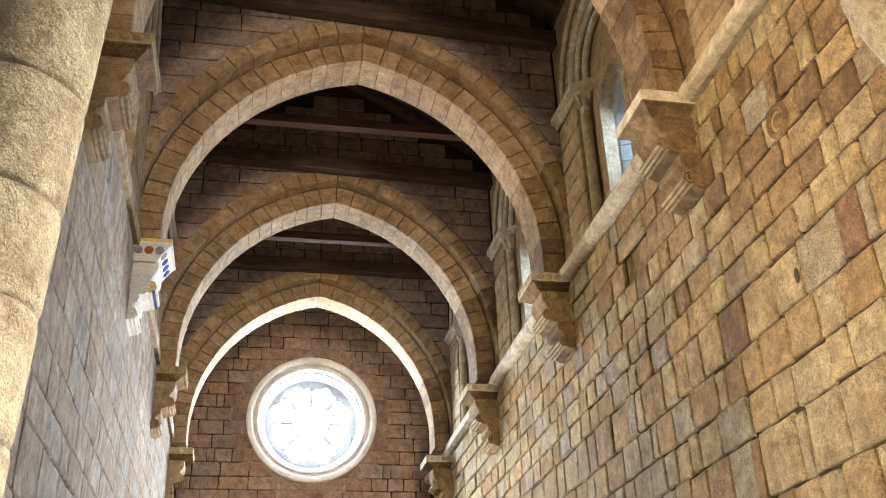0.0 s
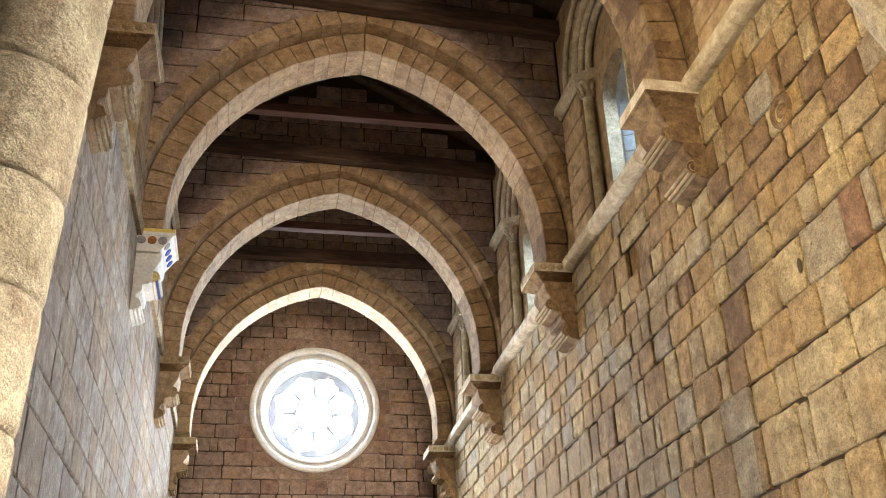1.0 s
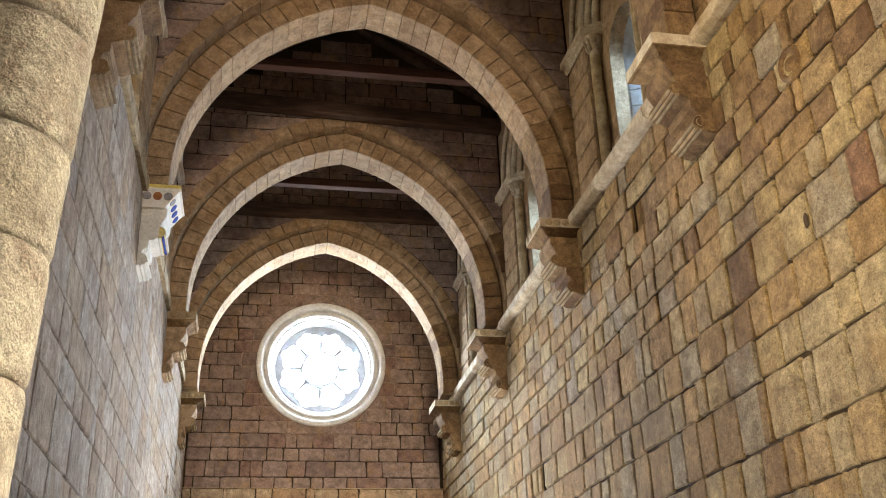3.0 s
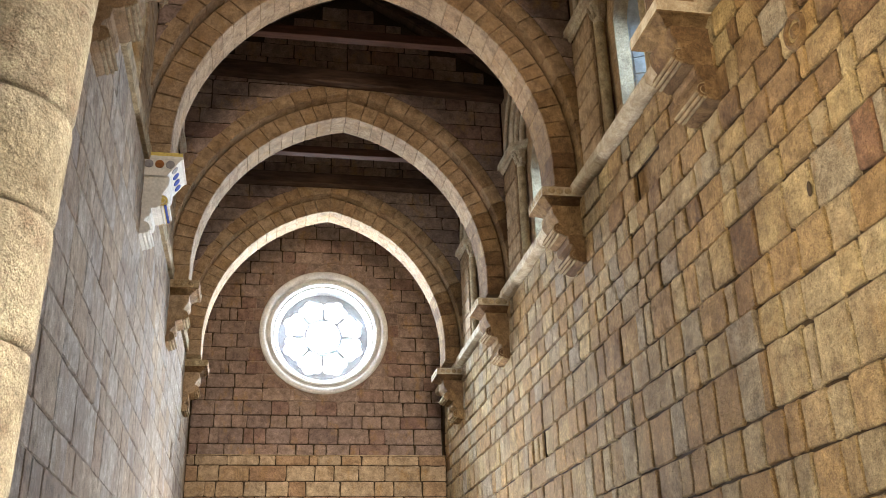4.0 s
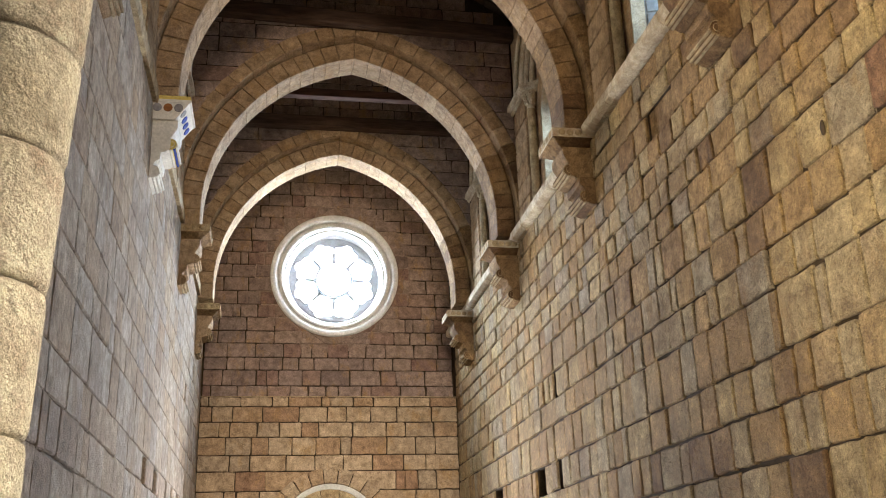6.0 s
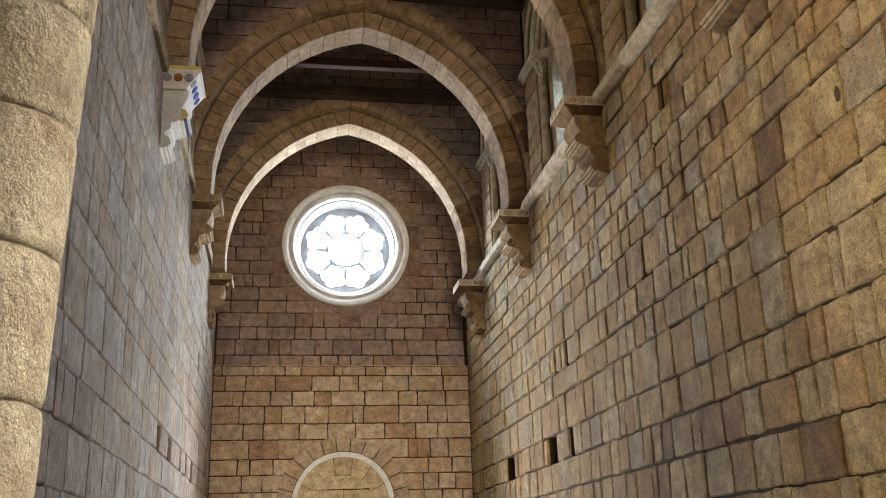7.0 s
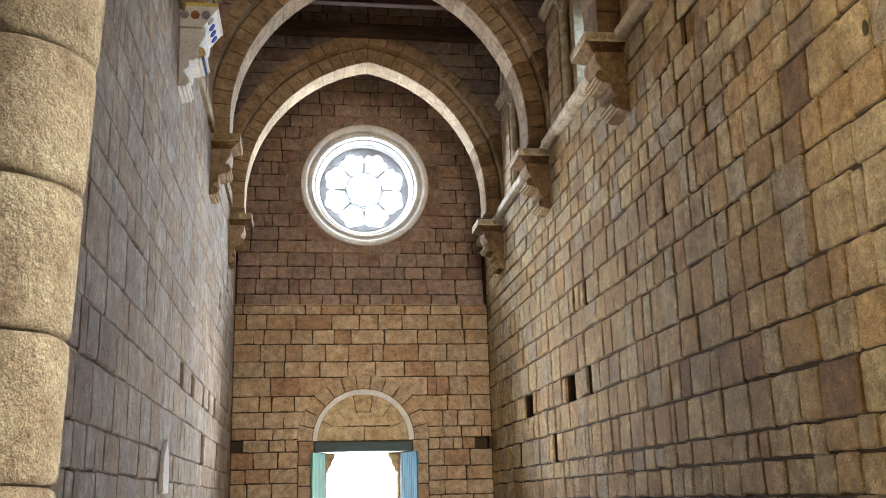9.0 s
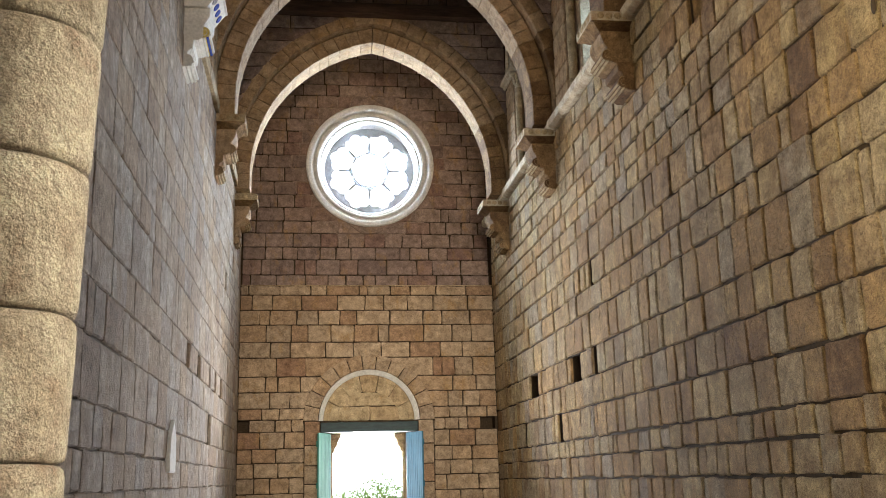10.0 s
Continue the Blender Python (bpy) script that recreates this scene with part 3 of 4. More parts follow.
# south windows are unseen, mirrored from the north to let their lamps in
bays = [(NAVE_Y, ARCHES[0] + 0.4, WIN_Y[0])] + [(ARCHES[i] + 0.4, ARCHES[i + 1] + 0.4, WIN_Y[i + 1]) for i in range(3)] + [(ARCHES[3] + 0.4, ROSE_Y, None)]
num = 0
for s in (1, -1):
    for y0, y1, yc in bays:
        num += 1
        if yc:
            window_bay(s, yc, y0, y1, num)
        else:
            w = part(f"wall_bay_{num}", boxes(((s * (HALF + 0.03), y0, SILL - 0.02), (s * (HALF + 1.2), y1, EAVES))), M_ARCH)
            tagged(w, "plain granite upper wall above the string course", "wall", kind="structure")
            lv = [SILL + i * 0.418 for i in range(12)]
            lay("stone_block", w, courses(y0, y1, lv, seed=40 + num), lambda u, v, d: (s * (HALF - d), u, v), M_ARCH)

# ---- diaphragm arches ----
A_C, A_Z0, A_R = 0.70, 8.70, 3.58          # centre offset, height of the centres, radius of the pointed intrados
IN_T, OUT_T, ORDER = 0.39, 0.30, 0.27      # thickness of both rings, step between the orders
THICK = 0.69
SPREAD = 1.025                             # the south haunches stand a little further out


def on_arc(r, a, side):
    """A point at radius r and angle a (0 at the springing) of one half of the pointed arch."""
    return (1.0 if side > 0 else SPREAD) * side * (r * math.cos(a) - A_C), A_Z0 + r * math.sin(a)


def apex_angle(r):
    return math.acos(min(1, A_C / r))


def wedge(poly, y0, y1, g=0.006, b=0.014):
    """A voussoir: the outline (x, z) drawn in by the joint, run from y0 back to y1, with worn arrises in front."""
    cx, cz = sum(p[0] for p in poly) / len(poly), sum(p[1] for p in poly) / len(poly)
    tip = random.Random(round((cx + 10) * 1e4)).uniform(-0.006, 0.006)
    rings = []
    for yy, k in ((y0 + tip, b + g), (y0 + b + tip, g), (y1 - b, g), (y1, b + g)):
        ring = []
        for x, z in poly:
            dx, dz = x - cx, z - cz
            l = math.hypot(dx, dz)
            ring.append((x - dx / l * k * 1.3, yy, z - dz / l * k * 1.3))
        rings.append(ring)
    n = len(poly)
    verts = [v for r in rings for v in r]
    faces = [(r * n + i, r * n + (i + 1) % n, (r + 1) * n + (i + 1) % n, (r + 1) * n + i) for r in range(3) for i in range(n)]
    return verts, faces + [tuple(range(n)), tuple(range(4 * n - 1, 3 * n - 1, -1))]


def diaphragm_arch():
    arch = empty("diaphragm_arch")
    rr = random.Random(3)

    def ring(r0, r1, count, y0, y1, foot, mat, name):
        for side in (1, -1):
            top = apex_angle(r0)
            cuts = [0.0]
            for i in range(count):
                cuts.append(cuts[-1] + rr.uniform(0.85, 1.15))
            cuts = [c / cuts[-1] * top for c in cuts]
            for a0, a1 in zip(cuts, cuts[1:]):
                last = a1 == cuts[-1]
                inner = [on_arc(r0, a0 + (a1 - a0) * t / 2, side) for t in range(3)]
                outer = [on_arc(r1, a0 + (a1 - a0) * t / 2, side) for t in range(3)]
                if last:
                    outer[-1] = (0.0, A_Z0 + math.sqrt(r1 * r1 - A_C * A_C))
                    inner[-1] = (0.0, inner[-1][1])
                # the lowest north voussoirs are of the darker brown granite
                part(name, wedge(inner + outer[::-1], y0, y1), M_DARK_BROWN if side > 0 and a1 < 0.42 else mat, arch)
            z = A_Z0
            while z > foot + 0.02:
                e = max(foot, z - rr.uniform(0.28, 0.4))
                if e - foot < 0.12:
                    e = foot
                x0, x1 = on_arc(r0, 0.0, side)[0], on_arc(r1, 0.0, side)[0]
                # north springers likewise in the darker brown granite
                part(name, wedge([(x0, e), (x1, e), (x1, z), (x0, z)], y0, y1), M_DARK_BROWN if side > 0 else mat, arch)
                z = e

    ring(A_R, A_R + IN_T, 18, 0.0, THICK, 8.33, M_ARCH, "inner_voussoir")
    ring(A_R + IN_T + 0.002, A_R + IN_T + OUT_T, 14, -ORDER, THICK + ORDER, A_Z0 - 0.25, M_ARCH, "outer_voussoir")
    # the spandrel wall over the arch, up into the roof
    r = A_R + IN_T + OUT_T - 0.02
    top = apex_angle(r)
    arc = [on_arc(r, top * i / 16, 1) for i in range(17)]
    arc = [(HALF + 0.3, 8.4), (HALF + 0.29, 8.5)] + [(min(x, HALF + 0.28), z) for x, z in arc[:-1]] + [(0.0, arc[-1][1])]
    roof = []
    for x, z in arc:
        roof.append((x, EAVES + 0.1 + (HALF + 0.3 - x) * 0.58))
    pieces = []
    for side in (1, -1):
        for d0, d1 in ((-ORDER + 0.03, THICK + ORDER - 0.03),):
            n = len(arc)
            verts = [(side * x, d, z) for d in (d0, d1) for x, z in (*arc, *roof)]
            faces = []
            for i in range(n - 1):
                faces += [(i, i + 1, n + i + 1, n + i), (2 * n + i, 2 * n + i + 1, 3 * n + i + 1, 3 * n + i), (i, i + 1, 2 * n + i + 1, 2 * n + i), (n + i, n + i + 1, 3 * n + i + 1, 3 * n + i)]
            pieces.append((verts, faces))
    part("spandrel_core", merge(*pieces), M_MORTAR, arch)
    # courses of the spandrel's face, cut to the arch
    r1 = A_R + IN_T + OUT_T

    def edge_x(z):
        return math.sqrt(max(0.0, r1 * r1 - (z - A_Z0) ** 2)) - A_C if z < A_Z0 + math.sqrt(r1 * r1 - A_C * A_C) else 0.0

    levels = [9.0, 9.45, 9.85, 10.25, 10.62, 11.0, 11.36, 11.72, 12.06, 12.4, 12.74, 13.05, 13.4, 13.75, 14.1, 14.45, 14.8]
    for side in (1, -1):
        for z0, z1 in zip(levels, levels[1:]):
            limit = HALF if z1 < EAVES else HALF + 0.2 - (z1 - EAVES - 0.1) / 0.58
            x = edge_x(z0)
            first = True
            while x < limit - 0.02:
                w = rr.uniform(0.42, 0.85)
                e = limit if limit - x - w < 0.25 else x + w
                t0 = edge_x(z1) if first else x
                poly = [(x, z0), (e, z0), (e, z1), (max(0.0, t0), z1)]
                if e - x > 0.06 or x - t0 > 0.1:
                    part("spandrel_stone", stone([(side * a, b) for a, b in poly], lambda u, v, d: (u, -ORDER - d, v), proud=0.004), M_END, arch)
                x, first = e, False
    return tagged(arch, "pointed granite diaphragm arch of two plain orders", "arch", "diaphragm arches")


first_arch = diaphragm_arch()
first_arch.location = (0, ARCHES[0], 0)
for y in ARCHES[1:]:
    copy_thing(first_arch, pose(0, y, 0))


# ---- the stepped corbels that carry the arches ----


def corbel(s, y, painted=False, drop=0.0, sunk=0.0, beads=True):
    """Impost and two stepped corbel stones with rolled, fluted ends. Faces the nave at s < 0 towards +x."""
    X = lambda x: s * x
    c = empty("stepped_corbel", (s * sunk, y, 0))
    r = random.Random(round(y * 10 + s))
    zt = 8.33 + drop
    # impost: a chamfered slab that wraps three sides
    bm = bmesh.new()
    deep = 0.16
    prof = [(0.40, -0.32), (0.43, -0.30), (0.60, -deep - 0.02), (0.63, -deep - 0.015), (0.645, -deep), (0.645, -0.015), (0.63, 0.0)]
    if painted:
        prof = [(0.42, -0.31), (0.44, -0.30), (0.615, -0.055), (0.645, -0.045), (0.645, -0.015), (0.63, 0.0)]
    rings = []
    for p, z in prof:
        q = (p - 0.645) * (0.12 if painted else 1.0)
        rings.append([bm.verts.new(v) for v in ((X(HALF + 0.1), -0.06 - q, zt + z), (X(HALF - p), -0.06 - q, zt + z), (X(HALF - p), THICK + 0.06 + q, zt + z), (X(HALF + 0.1), THICK + 0.06 + q, zt + z))])
    for a, b in zip(rings, rings[1:]):
        for i in range(3):
            bm.faces.new((a[i], a[i + 1], b[i + 1], b[i]))
    bm.faces.new(rings[0]), bm.faces.new(rings[-1][::-1])
    bmesh.ops.recalc_face_normals(bm, faces=bm.faces)
    impost = part("impost", bm, M_WHITE if painted else (M_PALE if s > 0 else M_DRESS), c, "limewashed impost with painted discs" if painted else "")
    # faces below the band darker: the underside's shade is put into the colour
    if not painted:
        impost.data.materials.append(M_DARK_BROWN)
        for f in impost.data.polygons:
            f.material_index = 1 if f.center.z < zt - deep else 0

    def on_band(across, at):
        """A pose on the impost's upright band: its z axis points out of the stone. across: on the front, else on the side to the nave."""
        n = Vector((0, -1, 0)) if across else Vector((-s, 0, -0.7 if painted else 0)).normalized()
        p = (X(HALF - at), -0.06, zt - deep / 2) if across else (X(HALF - 0.645), at, zt - deep / 2)
        if painted:
            p = (X(HALF - at), -0.05, zt - 0.13) if across else (X(HALF - 0.53), at, zt - 0.175)
        return Matrix.Translation(p) @ n.to_track_quat("Z", "X").to_matrix().to_4x4()

    # carved beads along the impost's edges
    if not painted:
        for i in range(4 if beads else 0):
            for across in (True, False):
                bm = bmesh.new()
                bmesh.ops.create_uvsphere(bm, u_segments=12, v_segments=6, radius=0.052, matrix=on_band(across, 0.09 + 0.135 * i if across else 0.06 + 0.19 * i) @ Matrix.Diagonal((1.0, 1.1, 0.30, 1)))
                smooth(part("carved_bead", bm, M_DRESS, impost))
    else:
        for across, mats in ((True, (M_LILAC, M_RUST, M_LILAC)), (False, (M_LILAC, M_BLUE, M_BLUE, M_BLUE))):
            for i, m in enumerate(mats):
                disc = lathe([(0.0001, 0.010), (0.060, 0.010), (0.066, -0.004)], (0, 0), 20)
                bmesh.ops.transform(disc, matrix=on_band(across, 0.17 + 0.15 * i if across else 0.05 + 0.19 * i), verts=disc.verts)
                part("painted_disc", disc, m, impost)
        part("painted_band", boxes(((X(HALF - 0.632), -0.05, zt + 0.001), (X(HALF + 0.05), THICK, zt + 0.06))), M_YELLOW, impost, "ochre yellow painted band")
    # two corbel stones, each with a rolled end
    for k, (reach, z1, z0) in enumerate(((0.47, zt - 0.28, zt - 0.77), (0.25, zt - 0.77, zt - 1.2))):
        body = bmesh.new()
        pr = [(-0.1, z0 - 0.03), (reach - 0.16, z0 - 0.03), (reach - 0.09, z0 + 0.02), (reach - 0.09, z0 + 0.2), (reach - 0.05, z0 + 0.27), (reach - 0.01, z1 - 0.16), (reach, z1 - 0.1), (reach, z1 - 0.005), (-0.1, z1 - 0.005)]
        ends = [[body.verts.new((X(HALF - p), yy, z)) for p, z in pr] for yy in (0.03, THICK - 0.03)]
        for i in range(len(pr)):
            j = (i + 1) % len(pr)
            body.faces.new((ends[0][i], ends[0][j], ends[1][j], ends[1][i]))
        body.faces.new(ends[0]), body.faces.new(ends[1][::-1])
        bmesh.ops.recalc_face_normals(body, faces=body.faces)
        bmesh.ops.bevel(body, geom=body.edges[:], offset=0.012, segments=2, affect="EDGES")
        # north corbel stones in the darker brown granite
        m = M_WHITE if painted else (M_DARK_BROWN if s > 0 else M_ARCH)
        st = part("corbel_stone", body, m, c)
        roll_z = z0 + 0.10
        roll = bmesh.new()
        bmesh.ops.create_cone(roll, cap_ends=True, segments=20, radius1=0.088, radius2=0.088, depth=THICK - 0.09, matrix=Matrix.Translation((X(HALF - reach + 0.085), THICK / 2, roll_z)) @ Matrix.Rotation(radians(90), 4, "X"))
        smooth(part("rolled_end", roll, (M_WHITE if k == 1 else M_YELLOW) if painted else m, st))
        for i in range(5):
            a = radians(200 + 34 * i)
            bead = bmesh.new()
            bmesh.ops.create_cone(bead, cap_ends=True, segments=10, radius1=0.02, radius2=0.02, depth=THICK - 0.095, matrix=Matrix.Translation((X(HALF - reach + 0.085 + 0.09 * math.cos(a)), THICK / 2, roll_z + 0.09 * math.sin(a))) @ Matrix.Rotation(radians(90), 4, "X"))
            smooth(part("flute", bead, (M_BLUE if k == 0 and i == 1 else M_WHITE) if painted else M_DRESS, st))
        ring = lathe([(0.045, 0.0), (0.066, -0.014), (0.088, 0.0)], (0, 0), 20)
        bmesh.ops.transform(ring, matrix=Matrix.Translation((X(HALF - reach + 0.085), 0.04, roll_z)) @ Matrix.Rotation(radians(90), 4, "X"), verts=ring.verts)
        smooth(part("scroll_ring", ring, M_WHITE if painted else M_DRESS, st))
    label = "limewashed stepped corbel painted with blue and ochre discs" if painted else "stepped granite corbel with beaded impost and rolled ends"
    return tagged(c, label, "corbel", "arch corbels")


for i, y in enumerate(ARCHES):
    corbel(1, y, drop=(-0.0, 0.0, -0.1, -0.2)[i], beads=i > 0)
    corbel(-1, y, painted=(i == 1), drop=(0.12, 0.13, 0.05, -0.13)[i], sunk=(0.06, 0.11, 0.10, 0.12)[i])

# ---- end wall: door below, rose window above ----
DOOR_W, DOOR_Z, FRAME_W = 1.24, 2.97, 0.98
E_HOLES = [(-3.32, -3.01, 2.69, 3.04), (2.86, 3.24, 2.74, 3.04)]
door_hole = (-DOOR_W, DOOR_W, 0.0, DOOR_Z)
wall_west = slab("wall_west", "y", WEST + 0.03, 0.37, (-HALF - 0.03, HALF + 0.03), (0, LEDGE), [door_hole, (-1.24, 1.24, 2.9, 4.3), *E_HOLES], M_MORTAR)
tagged(wall_west, "brown granite end wall with arched doorway and ledge", "wall", kind="structure")
slab("wall_backing", "y", WEST + 0.405, 0.8, (-HALF - 1.2, HALF + 1.2), (0, LEDGE), [(-FRAME_W, FRAME_W, 0, 2.72)], M_MORTAR, wall_west)
ZC, R_OUT = 3.0, 1.66
E_LEVELS = [0, 0.42, 0.86, 1.24, 1.62, 1.98, 2.33, 2.74, 3.04, 3.32, 3.73, 4.12, 4.6, 5.0, 5.45, 5.83, 6.23, LEDGE]
e_polys = []
for v0, v1 in zip(E_LEVELS, E_LEVELS[1:]):
    def arch_edge(v):
        if v <= ZC:
            return R_OUT - 0.02
        return math.sqrt(max(0.0, R_OUT ** 2 - (v - ZC) ** 2))
    if v0 >= ZC + R_OUT - 0.1:
        e_polys += courses(-HALF, HALF, [v0, v1], (0.42, 0.95), seed=int(v0 * 100))
    else:
        for side in (1, -1):
            a0, a1 = arch_edge(v0), arch_edge(v1)
            hole = [h for h in E_HOLES if h[2] - 0.1 < (v0 + v1) / 2 < h[3] + 0.1 and (h[0] > 0) == (side > 0)]
            lim = min([HALF] + [min(abs(h[0]), abs(h[1])) for h in hole])
            rest = courses(0, lim - a0, [v0, v1], (0.42, 0.9), seed=int(v0 * 100 + side * 7))
            for q in rest:
                pts = [(u + (a0 if v < (v0 + v1) / 2 or u > 0.05 else a1), v) for u, v in q]
                e_polys.append([(side * u, v) for u, v in pts])
lay("stone_block", wall_west, e_polys, lambda u, v, d: (u, WEST - d, v), M_LOW)
for i in range(13):
    a0, a1 = math.pi * i / 13, math.pi * (i + 1) / 13
    poly = [(r * math.cos(a0 + (a1 - a0) * t / 2), ZC + r * math.sin(a0 + (a1 - a0) * t / 2)) for r, ts in ((1.285, (0, 1, 2)), (R_OUT + 0.02, (2, 1, 0))) for t in ts]
    part("voussoir", wedge(poly, WEST - 0.02, WEST + 0.3, g=0.011), M_LOW, wall_west)
jz = [0, 0.5, 0.95, 1.45, 1.9, 2.4, ZC]
for side in (1, -1):
    for z0, z1 in zip(jz, jz[1:]):
        x0, x1 = side * 1.245, side * (R_OUT - 0.02)
        part("jamb_stone", wedge([(x0, z0), (x1, z0), (x1, z1), (x0, z1)], WEST - 0.02, WEST + 0.3, g=0.011), M_LOW, wall_west)
# the arch's splayed soffit, its bright light put into a white colour, and the tympanum stones set back inside it
n = 40
sv = [(r * math.cos(math.pi * i / n), y, ZC + r * math.sin(math.pi * i / n)) for r, y in ((1.285, WEST + 0.2), (1.284, WEST - 0.006), (1.27, WEST - 0.012), (1.165, WEST + 0.09), (1.165, WEST + 0.2)) for i in range(n + 1)]
part("arch_soffit", (sv, [(k * (n + 1) + i, k * (n + 1) + i + 1, (k + 1) * (n + 1) + i + 1, (k + 1) * (n + 1) + i) for k in range(4) for i in range(n)]), M_WHITE, wall_west, "splayed arch soffit, whitened for the light on it")
ty = lambda u, v, d: (u, WEST + 0.16 - d, v)
part("tympanum_core", boxes(((-1.25, WEST + 0.18, 2.95), (1.25, WEST + 0.4, 4.28))), M_MORTAR, wall_west)
for i in range(7):
    a0, a1 = math.pi * i / 7, math.pi * (i + 1) / 7
    poly = [(r * math.cos(a), ZC + r * math.sin(a) * k) for r, a, k in ((0.78, a0, 0.95), (1.175, a0, 1), (1.185, (a0 + a1) / 2, 1), (1.175, a1, 1), (0.78, a1, 0.95))]
    part("tympanum_stone", stone(poly, ty, joint=0.01, proud=0.003), M_DRESS, wall_west)
for x0, x1 in ((-0.78, 0.02), (0.02, 0.78)):
    part("tympanum_stone", stone([(x0, 3.0), (x1, 3.0), (x1, 3.36), (x0, 3.36)], ty, joint=0.01, proud=0.003), M_DRESS, wall_west)
part("tympanum_stone", stone([(-0.66, 3.36)] + [(0.70 * math.cos(a), 3.36 + 0.37 * math.sin(a)) for a in (0.05, 0.6, 1.2, 1.57, 1.95, 2.5, 3.09)][0:6] + [(-0.70, 3.38)], ty, joint=0.01, proud=0.003), M_DRESS, wall_west)

for side in (1, -1):
    prof = [(1.1, 2.73), (0.70, 2.73), (0.70, 2.62), (0.74, 2.58), (0.78, 2.50), (0.80, 2.40), (0.86, 2.34), (0.86, 2.26), (0.92, 2.22), (0.92, 0.0), (1.1, 0.0)]
    bm = bmesh.new()
    ends = [[bm.verts.new((side * x, yy, z)) for x, z in prof] for yy in (WEST + 0.85, WEST + 1.2)]
    for i in range(len(prof)):
        k = (i + 1) % len(prof)
        bm.faces.new((ends[0][i], ends[0][k], ends[1][k], ends[1][i]))
    bm.faces.new(ends[0]), bm.faces.new(ends[1][::-1])
    bmesh.ops.recalc_face_normals(bm, faces=bm.faces)
    part("door_jamb", bm, M_DRESS, wall_west, "outer door jamb with a carved bracket")
door_frame = tagged(part("door_lintel", boxes(((-DOOR_W + 0.01, WEST - 0.03, 2.71), (DOOR_W - 0.01, WEST + 0.38, DOOR_Z - 0.01)), bevel=0.012), M_LINTEL), "dark green timber beam over the doorway", "lintel", kind="structure")


def door_leaf(s, mat, label):
    """A planked door leaf, swung open against the splayed jamb."""
    hinge, end = Vector((s * 0.985, WEST + 0.40, 0)), Vector((s * 1.30, WEST - 0.47, 0))
    w = (end - hinge).length
    ang = math.atan2(end.y - hinge.y, end.x - hinge.x)
    leaf = empty("door_leaf", hinge)
    leaf.rotation_euler = (0, 0, ang)
    n = 9
    for i in range(n):
        part("plank", boxes(((w * i / n + 0.004, -0.02, 0.03), (w * (i + 1) / n - 0.004, 0.02, 2.69)), bevel=0.006), mat, leaf)
    for z in (0.35, 1.35, 2.35):
        part("batten", boxes(((0.03, 0.02 * s, z), (w - 0.03, 0.055 * s, z + 0.14)), bevel=0.006), mat, leaf)
    return tagged(leaf, label, "door", kind="structure")


door_leaf(-1, M_GREEN, "pale green planked door leaf standing open").name = "door_1"
door_leaf(1, M_TEAL, "blue-green planked door leaf standing open").name = "door_2"

# upper end wall with the rose
RC, RR = (0.1, 9.95), 1.75
place_e = lambda u, v, d: (u, ROSE_Y + d, v)
N = 96
circ = lambda r, z=0: [(RC[0] + r * math.cos(2 * math.pi * i / N), RC[1] + r * math.sin(2 * math.pi * i / N)) for i in range(N)]
u_out = to_frame(circ(RR - 0.02), RC, (-4.5, LEDGE), (4.5, 15.3))
upper = part("wall_rose", merge(loft(circ(RR - 0.02), u_out, place_e, 0.03, 0.03), loft(circ(RR - 0.02), circ(RR - 0.02), place_e, 0.03, 0.95), loft(circ(RR - 0.02), u_out, place_e, 0.95, 0.95)), M_MORTAR)
tagged(upper, "granite upper wall round the rose window, shade in its brown", "wall", kind="structure")
part("ledge", boxes(((-HALF - 0.02, WEST + 0.0, LEDGE - 0.0), (HALF + 0.02, ROSE_Y + 0.5, LEDGE + 0.02))), M_DRESS, wall_west)
U_LEVELS = [LEDGE + 0.02, 6.86, 7.28, 7.62, 8.0, 8.34, 8.72, 9.08, 9.45, 9.84, 10.2, 10.56, 10.9, 11.26, 11.6, 11.96, 12.3, 12.7, 13.1, 13.5, 13.9, 14.3]
polys = []
for v0, v1 in zip(U_LEVELS, U_LEVELS[1:]):
    inside = v0 < RC[1] + RR and v1 > RC[1] - RR
    if not inside:
        polys += courses(-HALF, HALF, [v0, v1], (0.4, 0.85), seed=int(v0 * 31))
    else:
        e = [math.sqrt(max(0.0, (RR + 0.0) ** 2 - (v - RC[1]) ** 2)) for v in (v0, v1)]
        for side in (1, -1):
            lim = HALF - side * RC[0]
            far = max(e)
            for q in courses(0, lim - min(e), [v0, v1], (0.4, 0.8), seed=int(v0 * 31 + side)):
                pts = []
                for u, v in q:
                    lowv = v < (v0 + v1) / 2
                    pts.append((RC[0] + side * (max(u + min(e), e[0] if lowv else e[1])), v))
                if abs(pts[1][0] - pts[0][0]) > 0.1 or abs(pts[2][0] - pts[3][0]) > 0.1:
                    polys.append(pts)
lay("stone_block", upper, polys, lambda u, v, d: (u, ROSE_Y - d, v), M_END)

part("rose_surround", loft(circ(RR - 0.03), circ(RR + 0.42), place_e, 0.012, 0.012), M_END, upper)
rose = empty("rose_window", (RC[0], ROSE_Y, RC[1]))
tagged(rose, "round rose window with moulded stone rings and eight trefoil lights", "window")


